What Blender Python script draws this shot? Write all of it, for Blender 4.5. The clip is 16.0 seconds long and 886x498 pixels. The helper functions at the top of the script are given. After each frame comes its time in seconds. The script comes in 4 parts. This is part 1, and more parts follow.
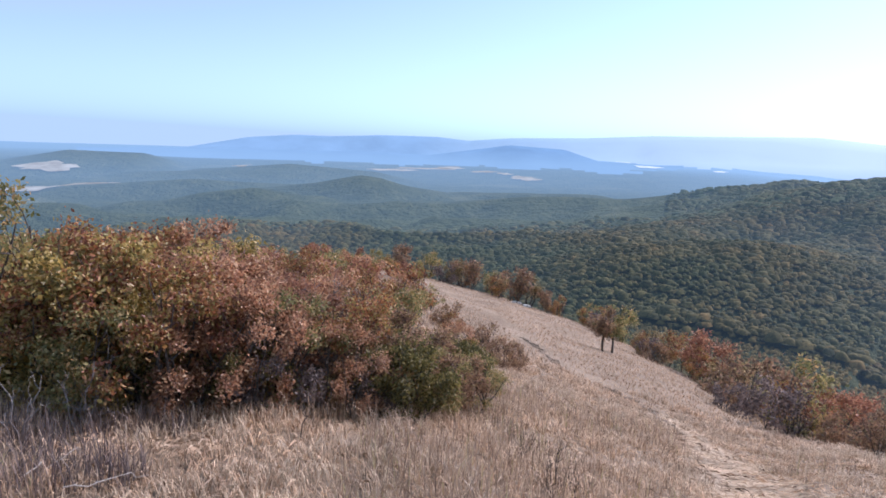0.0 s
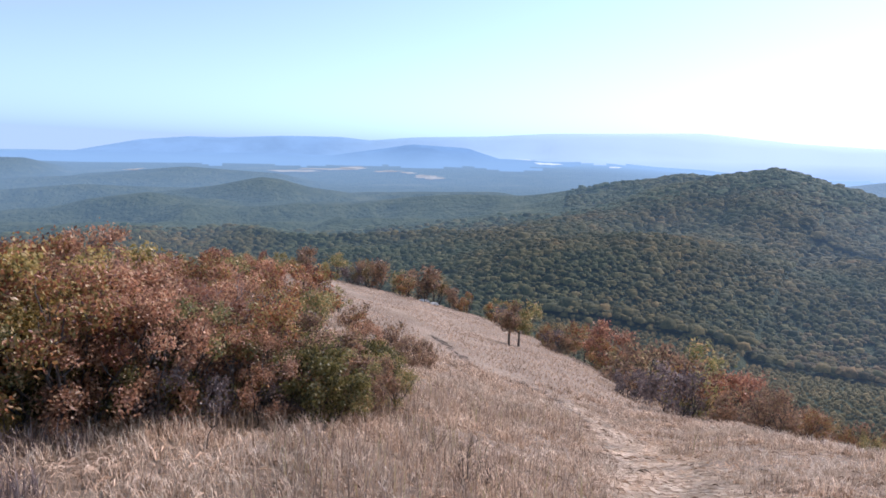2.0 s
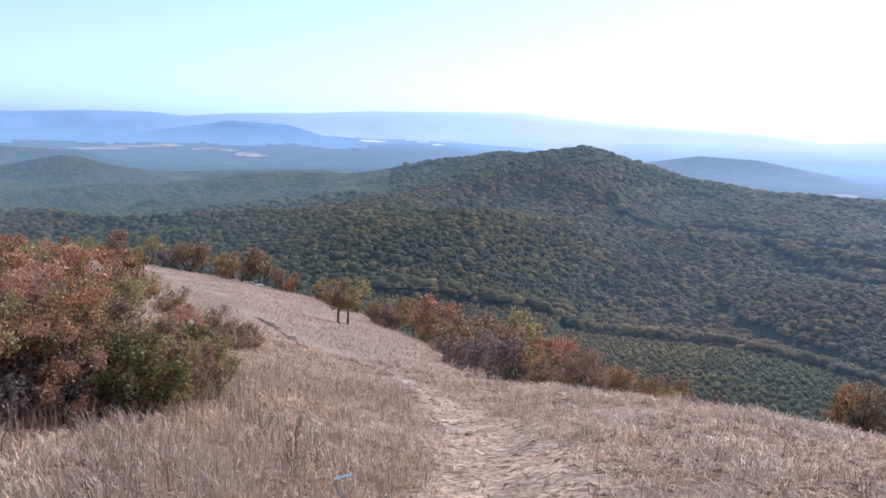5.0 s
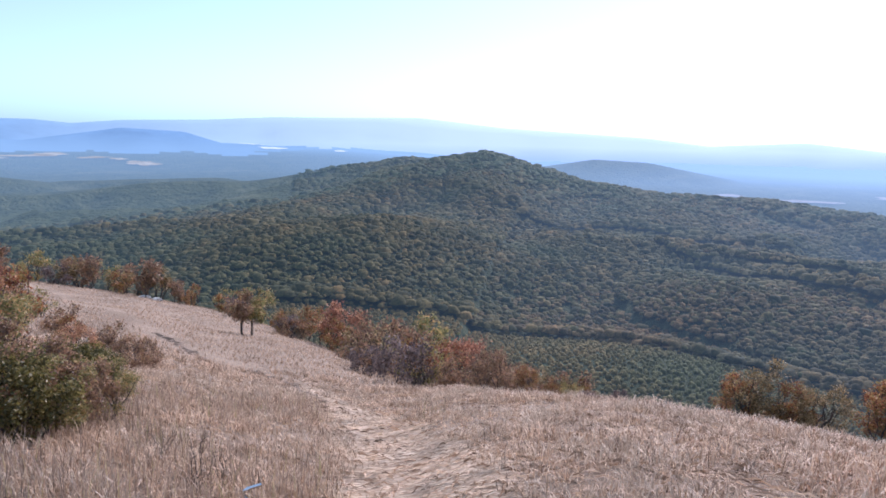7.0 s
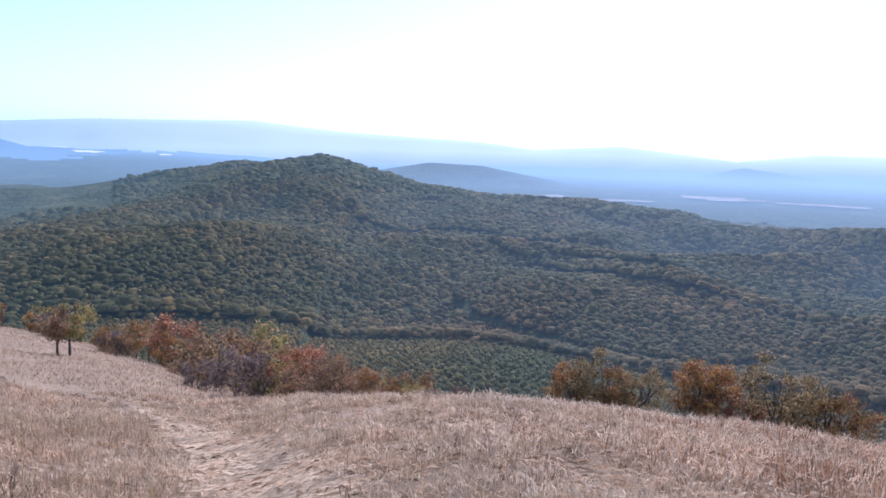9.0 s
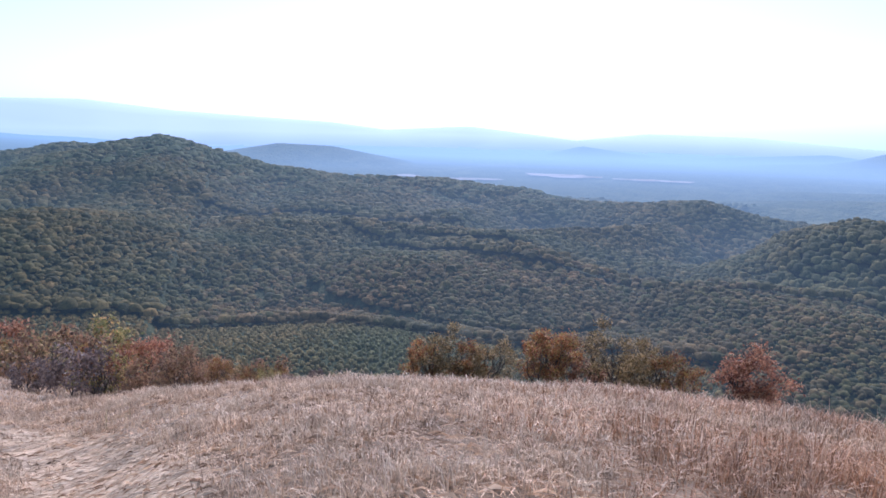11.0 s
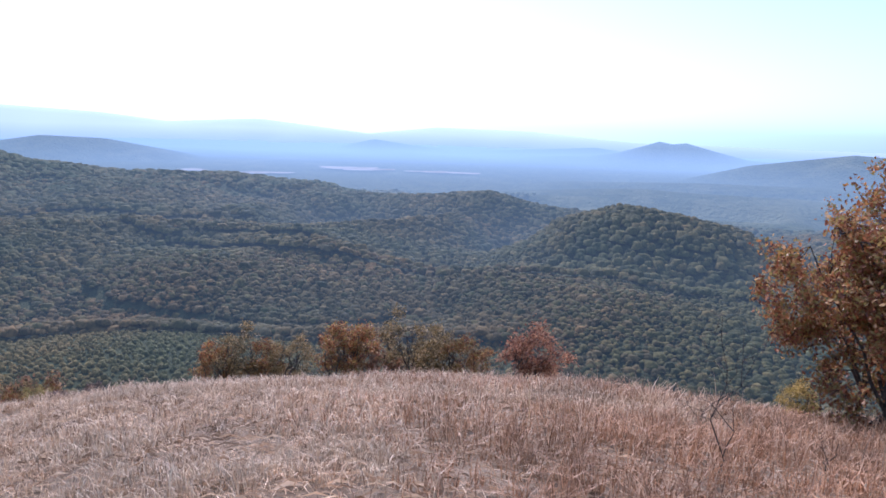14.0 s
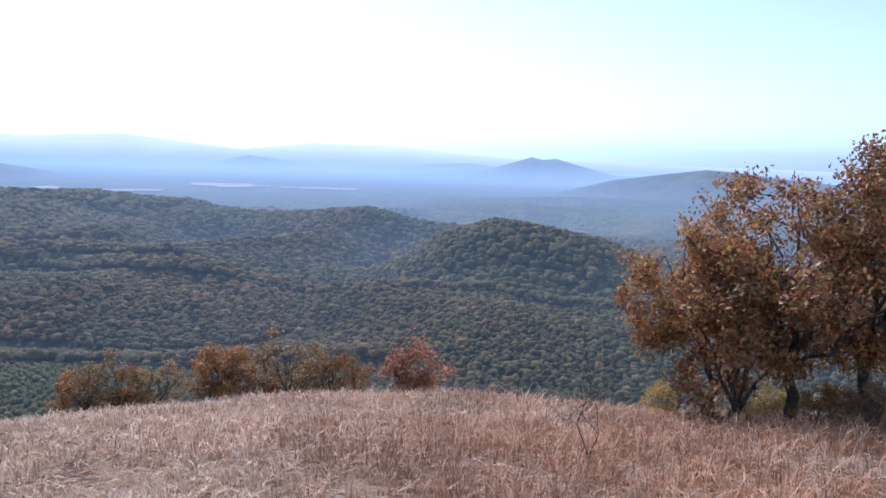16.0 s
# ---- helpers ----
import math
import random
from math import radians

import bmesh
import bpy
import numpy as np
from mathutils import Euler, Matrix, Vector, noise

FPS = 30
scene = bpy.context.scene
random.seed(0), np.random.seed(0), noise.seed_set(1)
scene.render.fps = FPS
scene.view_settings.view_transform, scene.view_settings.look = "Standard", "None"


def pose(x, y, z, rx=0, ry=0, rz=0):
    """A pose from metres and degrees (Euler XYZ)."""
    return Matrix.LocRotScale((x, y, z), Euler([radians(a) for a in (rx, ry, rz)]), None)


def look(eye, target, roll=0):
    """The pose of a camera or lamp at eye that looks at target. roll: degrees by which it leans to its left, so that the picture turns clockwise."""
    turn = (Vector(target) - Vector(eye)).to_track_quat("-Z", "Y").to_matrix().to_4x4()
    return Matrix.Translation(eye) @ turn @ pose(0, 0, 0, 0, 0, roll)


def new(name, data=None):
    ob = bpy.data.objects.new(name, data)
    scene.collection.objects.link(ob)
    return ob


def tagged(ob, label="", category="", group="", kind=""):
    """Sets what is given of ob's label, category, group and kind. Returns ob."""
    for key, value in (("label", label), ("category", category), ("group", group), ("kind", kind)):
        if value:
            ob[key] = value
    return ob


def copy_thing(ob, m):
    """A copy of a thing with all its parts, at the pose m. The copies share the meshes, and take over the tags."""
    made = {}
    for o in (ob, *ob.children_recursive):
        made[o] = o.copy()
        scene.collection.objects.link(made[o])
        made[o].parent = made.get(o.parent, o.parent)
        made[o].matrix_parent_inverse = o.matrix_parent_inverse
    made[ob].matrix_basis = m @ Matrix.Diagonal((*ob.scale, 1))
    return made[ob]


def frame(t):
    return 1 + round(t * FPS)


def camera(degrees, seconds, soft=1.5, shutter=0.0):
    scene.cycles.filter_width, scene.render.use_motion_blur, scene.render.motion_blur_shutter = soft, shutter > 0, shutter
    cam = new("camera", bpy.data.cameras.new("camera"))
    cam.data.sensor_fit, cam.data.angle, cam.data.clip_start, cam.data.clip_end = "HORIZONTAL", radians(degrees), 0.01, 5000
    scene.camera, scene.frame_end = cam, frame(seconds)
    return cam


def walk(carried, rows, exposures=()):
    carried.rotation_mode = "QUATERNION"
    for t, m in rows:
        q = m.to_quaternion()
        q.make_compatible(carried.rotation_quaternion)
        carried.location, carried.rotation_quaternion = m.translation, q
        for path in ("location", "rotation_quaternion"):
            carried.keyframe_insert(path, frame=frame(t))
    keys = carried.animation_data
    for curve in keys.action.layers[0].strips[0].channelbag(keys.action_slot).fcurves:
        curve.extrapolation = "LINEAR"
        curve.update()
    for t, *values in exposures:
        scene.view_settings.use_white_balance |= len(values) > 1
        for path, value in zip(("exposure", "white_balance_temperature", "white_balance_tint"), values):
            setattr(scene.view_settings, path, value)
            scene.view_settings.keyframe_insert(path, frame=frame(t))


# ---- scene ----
# ---------------------------------------------------------------- camera
cam = camera(62.55, 16.0, soft=1.65)
# seconds, eye x, y, z, turn to the left, tilt up, lean to the right
ROWS = [
    (0.0, 0.000, -0.000, 1.650, -0.00, -8.10, -2.00),
    (0.5, 0.001, 0.004, 1.649, -1.93, -8.10, -1.85),
    (1.0, 0.003, -0.009, 1.653, -4.13, -8.16, -1.94),
    (1.5, 0.004, -0.008, 1.652, -5.19, -8.26, -1.52),
    (2.0, 0.000, -0.014, 1.655, -7.44, -7.94, -1.26),
    (2.5, 0.002, -0.015, 1.651, -9.17, -8.25, -0.84),
    (3.0, 0.018, -0.007, 1.642, -12.17, -8.68, -1.27),
    (3.5, 0.027, 0.003, 1.637, -14.30, -8.79, -1.32),
    (4.0, 0.045, 0.009, 1.631, -15.91, -9.03, -0.86),
    (4.2, 0.052, 0.007, 1.631, -17.19, -9.40, -1.08),
    (6.3, 0.019, -0.073, 1.647, -26.02, -8.72, -1.58),
    (6.5, 0.022, -0.075, 1.648, -26.98, -8.72, -1.54),
    (7.0, 0.025, -0.081, 1.647, -28.60, -8.73, -1.25),
    (7.5, 0.025, -0.087, 1.646, -32.24, -8.55, -0.59),
    (8.0, 0.022, -0.103, 1.654, -36.43, -8.64, -0.40),
    (8.5, 0.028, -0.112, 1.653, -39.16, -8.66, -1.10),
    (9.0, 0.023, -0.128, 1.660, -41.32, -8.19, -1.36),
    (9.5, 0.023, -0.139, 1.662, -43.68, -8.46, -1.34),
    (10.0, 0.013, -0.155, 1.665, -47.68, -8.90, -1.18),
    (10.2, 0.011, -0.169, 1.671, -48.94, -9.06, -1.16),
    (12.3, 0.037, -0.199, 1.660, -59.45, -9.44, -1.55),
    (12.5, 0.033, -0.208, 1.662, -60.76, -9.37, -1.58),
    (13.0, 0.028, -0.234, 1.667, -63.63, -9.33, -1.64),
    (13.5, 0.024, -0.257, 1.673, -66.19, -9.46, -1.50),
    (14.0, 0.028, -0.276, 1.676, -69.00, -9.63, -1.71),
    (14.5, 0.023, -0.287, 1.679, -71.48, -9.58, -1.44),
    (15.0, 0.027, -0.300, 1.681, -73.41, -9.61, -1.62),
    (15.5, 0.017, -0.322, 1.690, -75.88, -9.14, -1.24),
    (16.0, 0.009, -0.349, 1.696, -78.49, -8.13, -1.88),
]
walk(cam, [(t, pose(x, y, z, 90 + tilt, 0, turn) @ pose(0, 0, 0, 0, 0, -lean)) for t, x, y, z, turn, tilt, lean in ROWS],
     exposures=[(0, 0.40, 6080, 23.5), (4, 0.40, 5980, 25.5), (8, 0.41, 5850, 26), (12.5, 0.41, 5740, 26.5), (16, 0.42, 5850, 28.5)])

# ---------------------------------------------------------------- sun, sky
SUN_AZ, SUN_EL = -57.0, 42.0      # degrees: left of +y, above the level


def way(az, el=0.0):
    a, e = radians(az), radians(el)
    return Vector((-math.sin(a) * math.cos(e), math.cos(a) * math.cos(e), math.sin(e)))


world = bpy.data.worlds.new("sky")
scene.world = world
world.use_nodes = True
wn = world.node_tree
wn.nodes.clear()
sky = wn.nodes.new("ShaderNodeTexSky")
sky.sky_type = "NISHITA"
sky.sun_disc = False
sky.sun_elevation = radians(SUN_EL)
sky.sun_rotation = radians(-SUN_AZ)
sky.altitude = 300
sky.air_density = 1.0
sky.dust_density = 1.2
sky.ozone_density = 2.0
wb = wn.nodes.new("ShaderNodeBackground")
wb.inputs["Strength"].default_value = 0.15
wo = wn.nodes.new("ShaderNodeOutputWorld")
# a hazy autumn noon: the low sky is whitish blue, not yellow
grey = wn.nodes.new("ShaderNodeRGBToBW")
wn.links.new(sky.outputs[0], grey.inputs[0])
cool = wn.nodes.new("ShaderNodeMix")
cool.data_type, cool.blend_type = "RGBA", "MULTIPLY"
cool.inputs[0].default_value = 1.0
cool.inputs[7].default_value = (0.61, 0.94, 1.40, 1)
wn.links.new(grey.outputs[0], cool.inputs[6])
hazy = wn.nodes.new("ShaderNodeMix")
hazy.data_type = "RGBA"
hazy.inputs[0].default_value = 0.93
wn.links.new(sky.outputs[0], hazy.inputs[6])
wn.links.new(cool.outputs[2], hazy.inputs[7])
veil = wn.nodes.new("ShaderNodeMix")
veil.data_type, veil.blend_type = "RGBA", "LIGHTEN"
veil.inputs[0].default_value = 1.0
veil.inputs[7].default_value = (2.45, 3.55, 4.7, 1)
wn.links.new(hazy.outputs[2], veil.inputs[6])
wn.links.new(veil.outputs[2], wb.inputs["Color"])
wn.links.new(wb.outputs[0], wo.inputs["Surface"])

sun_data = bpy.data.lights.new("sun", "SUN")
sun_data.energy = 4.5
sun_data.angle = radians(0.6)
sun_data.color = (1.0, 0.95, 0.9)
sun = new("sun", sun_data)
sun.matrix_world = look(way(SUN_AZ, SUN_EL) * 200, (0, 0, 0))


# ---------------------------------------------------------------- materials
def material(name, build):
    m = bpy.data.materials.new(name)
    m.use_nodes = True
    nt = m.node_tree
    nt.nodes.clear()
    out = nt.nodes.new("ShaderNodeOutputMaterial")
    nt.links.new(build(nt), out.inputs["Surface"])
    return m


def node(nt, kind, **values):
    n = nt.nodes.new(kind)
    for key, v in values.items():
        n.inputs[key.replace("_", " ")].default_value = v
    return n


def ramp(nt, fac, stops):
    n = nt.nodes.new("ShaderNodeValToRGB")
    e = n.color_ramp.elements
    while len(e) < len(stops):
        e.new(0.5)
    for el, (p, c) in zip(e, stops):
        el.position, el.color = p, (*c, 1)
    nt.links.new(fac, n.inputs["Fac"])
    return n.outputs["Color"]


def noise_tex(nt, scale, detail=4.0, rough=0.6, coord=None):
    n = node(nt, "ShaderNodeTexNoise", Scale=scale, Detail=detail, Roughness=rough)
    if coord is None:
        g = nt.nodes.new("ShaderNodeNewGeometry")
        coord = g.outputs["Position"]
    nt.links.new(coord, n.inputs["Vector"])
    return n.outputs["Fac"]


def mix_rgb(nt, fac, a, b, blend="MIX"):
    n = nt.nodes.new("ShaderNodeMix")
    n.data_type, n.blend_type = "RGBA", blend
    for src, key in ((fac, 0), (a, 6), (b, 7)):
        if hasattr(src, "links"):
            nt.links.new(src, n.inputs[key])
        else:
            n.inputs[key].default_value = src if key == 0 else (*src, 1)
    return n.outputs[2]


def principled(nt, color, rough=0.8, bump=None, strength=0.3, distance=0.05, spec=0.2):
    p = node(nt, "ShaderNodeBsdfPrincipled", Roughness=rough)
    p.inputs["Specular IOR Level"].default_value = spec
    if hasattr(color, "links"):
        nt.links.new(color, p.inputs["Base Color"])
    else:
        p.inputs["Base Color"].default_value = (*color, 1)
    if bump is not None:
        b = node(nt, "ShaderNodeBump", Strength=strength, Distance=distance)
        nt.links.new(bump, b.inputs["Height"])
        nt.links.new(b.outputs[0], p.inputs["Normal"])
    return p.outputs[0]


def island(nt):
    return nt.nodes.new("ShaderNodeNewGeometry").outputs["Random Per Island"]


def leafy(name, stops, through_share=0.5, patch=0.8):
    """Thin leaves or blades: each its own tint, patches over them, light passing through."""
    def build(nt):
        col = ramp(nt, island(nt), stops)
        dark = ramp(nt, noise_tex(nt, patch, 3), [(0.3, (0.6, 0.59, 0.58)), (0.7, (1.2, 1.15, 1.1))])
        col = mix_rgb(nt, 1.0, col, dark, "MULTIPLY")
        d = nt.nodes.new("ShaderNodeBsdfDiffuse")
        t = nt.nodes.new("ShaderNodeBsdfTranslucent")
        g = node(nt, "ShaderNodeBsdfGlossy", Roughness=0.45)
        g.inputs["Color"].default_value = (0.6, 0.6, 0.6, 1)
        for s in (d, t):
            nt.links.new(col, s.inputs["Color"])
        m = node(nt, "ShaderNodeMixShader", Fac=through_share)
        nt.links.new(d.outputs[0], m.inputs[1])
        nt.links.new(t.outputs[0], m.inputs[2])
        m2 = node(nt, "ShaderNodeMixShader", Fac=0.035)
        nt.links.new(m.outputs[0], m2.inputs[1])
        nt.links.new(g.outputs[0], m2.inputs[2])
        return m2.outputs[0]
    return material(name, build)


RUST = leafy("rust_oak_leaves", [(0.0, (0.099, 0.040, 0.029)), (0.25, (0.287, 0.101, 0.051)), (0.45, (0.431, 0.185, 0.071)), (0.6, (0.232, 0.185, 0.061)), (0.78, (0.342, 0.253, 0.083)), (0.92, (0.486, 0.236, 0.099)), (1.0, (0.662, 0.471, 0.265))], 0.4)
PINK = leafy("pinkish_brown_oak_leaves", [(0.0, (0.176, 0.086, 0.054)), (0.4, (0.452, 0.224, 0.129)), (0.75, (0.591, 0.321, 0.182)), (1.0, (0.654, 0.448, 0.258))], 0.52)
OLIVE = leafy("olive_oak_leaves", [(0.0, (0.112, 0.108, 0.043)), (0.4, (0.253, 0.238, 0.087)), (0.7, (0.394, 0.308, 0.123)), (0.88, (0.483, 0.265, 0.105)), (1.0, (0.529, 0.414, 0.200))])
RED = leafy("red_oak_leaves", [(0.0, (0.132, 0.055, 0.039)), (0.4, (0.319, 0.138, 0.083)), (0.75, (0.440, 0.209, 0.121)), (1.0, (0.528, 0.319, 0.187))])
YELLOW = leafy("yellow_oak_leaves", [(0.0, (0.125, 0.108, 0.032)), (0.4, (0.380, 0.274, 0.076)), (0.75, (0.517, 0.356, 0.105)), (1.0, (0.644, 0.471, 0.200))])
GREEN = leafy("green_shrub_leaves", [(0.0, (0.061, 0.056, 0.019)), (0.5, (0.149, 0.130, 0.038)), (1.0, (0.319, 0.242, 0.081))], 0.5)
BROWN = leafy("brown_withered_leaves", [(0.0, (0.115, 0.075, 0.052)), (0.5, (0.287, 0.167, 0.103)), (0.8, (0.402, 0.230, 0.132)), (1.0, (0.345, 0.276, 0.132))])
TAN = leafy("tan_and_olive_oak_leaves", [(0.0, (0.09, 0.072, 0.035)), (0.4, (0.23, 0.165, 0.075)), (0.75, (0.35, 0.235, 0.105)), (1.0, (0.48, 0.37, 0.22))])
DUSK = leafy("purple_grey_withered_leaves", [(0.0, (0.089, 0.065, 0.062)), (0.5, (0.185, 0.135, 0.122)), (1.0, (0.296, 0.222, 0.192))], 0.45)
MEADOW = leafy("straw_meadow_grass", [(0.0, (0.297, 0.191, 0.122)), (0.35, (0.385, 0.257, 0.169)), (0.75, (0.507, 0.347, 0.229)), (1.0, (0.614, 0.450, 0.314))], 0.2, 0.3)
STRAW = leafy("dry_straw_grass", [(0.0, (0.171, 0.106, 0.068)), (0.3, (0.392, 0.261, 0.171)), (0.7, (0.617, 0.432, 0.287)), (1.0, (0.813, 0.624, 0.445))], 0.28, 0.9)
REDGRASS = leafy("reddish_dry_grass", [(0.0, (0.180, 0.090, 0.050)), (0.4, (0.351, 0.185, 0.101)), (0.8, (0.513, 0.297, 0.176)), (1.0, (0.665, 0.464, 0.319))], 0.25, 0.8)
MAT_STRAW = leafy("pale_matted_straw", [(0.0, (0.405, 0.287, 0.194)), (0.5, (0.558, 0.414, 0.291)), (1.0, (0.738, 0.590, 0.431))], 0.16, 1.6)
WEEDS = leafy("dry_brown_weeds", [(0.0, (0.189, 0.135, 0.099)), (0.5, (0.394, 0.277, 0.198)), (0.85, (0.536, 0.375, 0.251)), (1.0, (0.441, 0.390, 0.172))], 0.35, 0.6)


def bark_build(nt):
    n = noise_tex(nt, 18, 6)
    return principled(nt, ramp(nt, n, [(0.3, (0.03, 0.024, 0.02)), (0.7, (0.12, 0.095, 0.08))]), 0.95, n, 0.8, 0.02)


BARK = material("dark_bark", bark_build)
TWIG = material("grey_bare_twig", lambda nt: principled(nt, ramp(nt, noise_tex(nt, 9), [(0.3, (0.11, 0.09, 0.085)), (0.7, (0.26, 0.22, 0.2))]), 0.9))


def soil_build(nt):
    big, fine = noise_tex(nt, 0.25, 5), noise_tex(nt, 5.0, 8, 0.75)
    c = ramp(nt, fine, [(0.25, (0.095, 0.068, 0.049)), (0.5, (0.235, 0.17, 0.118)), (0.75, (0.4, 0.31, 0.228))])
    c = mix_rgb(nt, 1.0, c, ramp(nt, big, [(0.35, (0.75, 0.72, 0.7)), (0.65, (1.1, 1.1, 1.1))]), "MULTIPLY")
    return principled(nt, c, 0.95, fine, 0.9, 0.06, 0.1)


SOIL = material("dry_meadow_ground", soil_build)


def painted_haze(nt, surface):
    """Mixes painted haze in as bluish emission, more with distance, sooner and paler towards the sun."""
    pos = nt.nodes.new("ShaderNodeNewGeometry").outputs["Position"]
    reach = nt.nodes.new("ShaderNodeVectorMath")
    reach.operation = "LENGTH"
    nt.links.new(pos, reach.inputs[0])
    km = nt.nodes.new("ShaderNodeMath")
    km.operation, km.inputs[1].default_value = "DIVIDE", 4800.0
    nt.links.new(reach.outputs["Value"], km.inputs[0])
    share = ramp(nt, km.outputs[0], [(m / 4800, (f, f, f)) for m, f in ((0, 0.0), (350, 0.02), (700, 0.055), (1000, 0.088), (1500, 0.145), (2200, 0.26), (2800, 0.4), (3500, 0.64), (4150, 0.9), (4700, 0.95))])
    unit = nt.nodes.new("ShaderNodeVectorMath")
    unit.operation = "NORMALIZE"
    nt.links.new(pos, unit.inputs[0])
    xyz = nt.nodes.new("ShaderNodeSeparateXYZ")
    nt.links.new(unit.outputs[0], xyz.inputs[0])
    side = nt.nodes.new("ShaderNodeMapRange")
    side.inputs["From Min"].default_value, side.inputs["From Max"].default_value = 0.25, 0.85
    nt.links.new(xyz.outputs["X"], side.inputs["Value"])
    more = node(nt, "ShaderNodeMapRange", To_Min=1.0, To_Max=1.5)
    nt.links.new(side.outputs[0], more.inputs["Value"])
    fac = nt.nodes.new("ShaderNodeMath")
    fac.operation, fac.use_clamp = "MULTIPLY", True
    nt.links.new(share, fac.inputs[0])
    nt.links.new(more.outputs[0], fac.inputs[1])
    # the painted haze is thickest over the valley floor
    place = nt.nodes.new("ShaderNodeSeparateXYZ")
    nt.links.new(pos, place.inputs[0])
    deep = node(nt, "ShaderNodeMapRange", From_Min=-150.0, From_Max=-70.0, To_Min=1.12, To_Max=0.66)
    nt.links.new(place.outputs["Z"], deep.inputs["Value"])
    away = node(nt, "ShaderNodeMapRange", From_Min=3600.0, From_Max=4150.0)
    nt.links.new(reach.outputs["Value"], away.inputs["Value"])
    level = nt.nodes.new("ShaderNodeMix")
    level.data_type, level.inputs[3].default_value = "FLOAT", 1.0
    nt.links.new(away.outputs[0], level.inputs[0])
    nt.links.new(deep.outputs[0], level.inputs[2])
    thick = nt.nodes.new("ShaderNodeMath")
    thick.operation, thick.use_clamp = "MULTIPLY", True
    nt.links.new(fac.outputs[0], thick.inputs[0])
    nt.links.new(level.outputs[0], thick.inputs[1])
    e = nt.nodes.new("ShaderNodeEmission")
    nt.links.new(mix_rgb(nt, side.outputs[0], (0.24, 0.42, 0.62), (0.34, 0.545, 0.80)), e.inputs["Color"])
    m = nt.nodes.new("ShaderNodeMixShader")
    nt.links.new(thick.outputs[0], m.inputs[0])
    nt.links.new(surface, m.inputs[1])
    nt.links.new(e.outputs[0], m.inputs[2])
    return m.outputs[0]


def wood_floor_build(nt):
    f = noise_tex(nt, 0.12, 6, 0.7)
    # haze emission is mixed over the floor colour
    return painted_haze(nt, principled(nt, ramp(nt, f, [(0.35, (0.035, 0.042, 0.022)), (0.65, (0.065, 0.07, 0.036))]), 0.95, f, 1.0, 4.0, 0.05))


WOODFLOOR = material("woodland_floor", wood_floor_build)


def crown_mat(name, stops, grain=0.55):
    """Leafy crowns: a tint for each, mottled leaf masses, some light passing through."""
    def build(nt):
        col = ramp(nt, island(nt), stops)
        f = noise_tex(nt, grain, 3, 0.6)
        col = mix_rgb(nt, 1.0, col, ramp(nt, f, [(0.3, (0.65, 0.7, 0.72)), (0.5, (1.0, 1.0, 1.0)), (0.7, (1.4, 1.3, 1.1))]), "MULTIPLY")
        area = ramp(nt, noise_tex(nt, 0.006, 4), [(0.35, (0.8, 0.95, 0.95)), (0.65, (1.3, 1.06, 0.9))])
        col = mix_rgb(nt, 1.0, col, area, "MULTIPLY")
        p = node(nt, "ShaderNodeBsdfPrincipled", Roughness=0.85)
        p.inputs["Specular IOR Level"].default_value = 0.1
        b = node(nt, "ShaderNodeBump", Strength=0.8, Distance=0.8)
        nt.links.new(f, b.inputs["Height"])
        nt.links.new(b.outputs[0], p.inputs["Normal"])
        nt.links.new(col, p.inputs["Base Color"])
        t = nt.nodes.new("ShaderNodeBsdfTranslucent")
        nt.links.new(col, t.inputs["Color"])
        m = node(nt, "ShaderNodeMixShader", Fac=0.25)
        nt.links.new(p.outputs[0], m.inputs[1])
        nt.links.new(t.outputs[0], m.inputs[2])
        # haze is painted over the crowns as blue emission
        return painted_haze(nt, m.outputs[0])
    return material(name, build)


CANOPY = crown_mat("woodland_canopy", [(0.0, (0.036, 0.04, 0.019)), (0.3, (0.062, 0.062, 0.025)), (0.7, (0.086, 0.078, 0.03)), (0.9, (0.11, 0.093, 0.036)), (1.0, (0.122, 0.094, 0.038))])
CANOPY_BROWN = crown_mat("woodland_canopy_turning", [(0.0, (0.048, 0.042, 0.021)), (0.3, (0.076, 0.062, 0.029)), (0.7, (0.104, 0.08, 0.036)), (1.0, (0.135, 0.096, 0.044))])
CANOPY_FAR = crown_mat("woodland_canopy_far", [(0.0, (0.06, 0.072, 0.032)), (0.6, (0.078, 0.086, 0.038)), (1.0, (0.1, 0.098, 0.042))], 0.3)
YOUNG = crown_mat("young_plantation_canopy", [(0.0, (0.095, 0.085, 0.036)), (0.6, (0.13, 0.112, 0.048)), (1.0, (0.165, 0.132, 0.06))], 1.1)


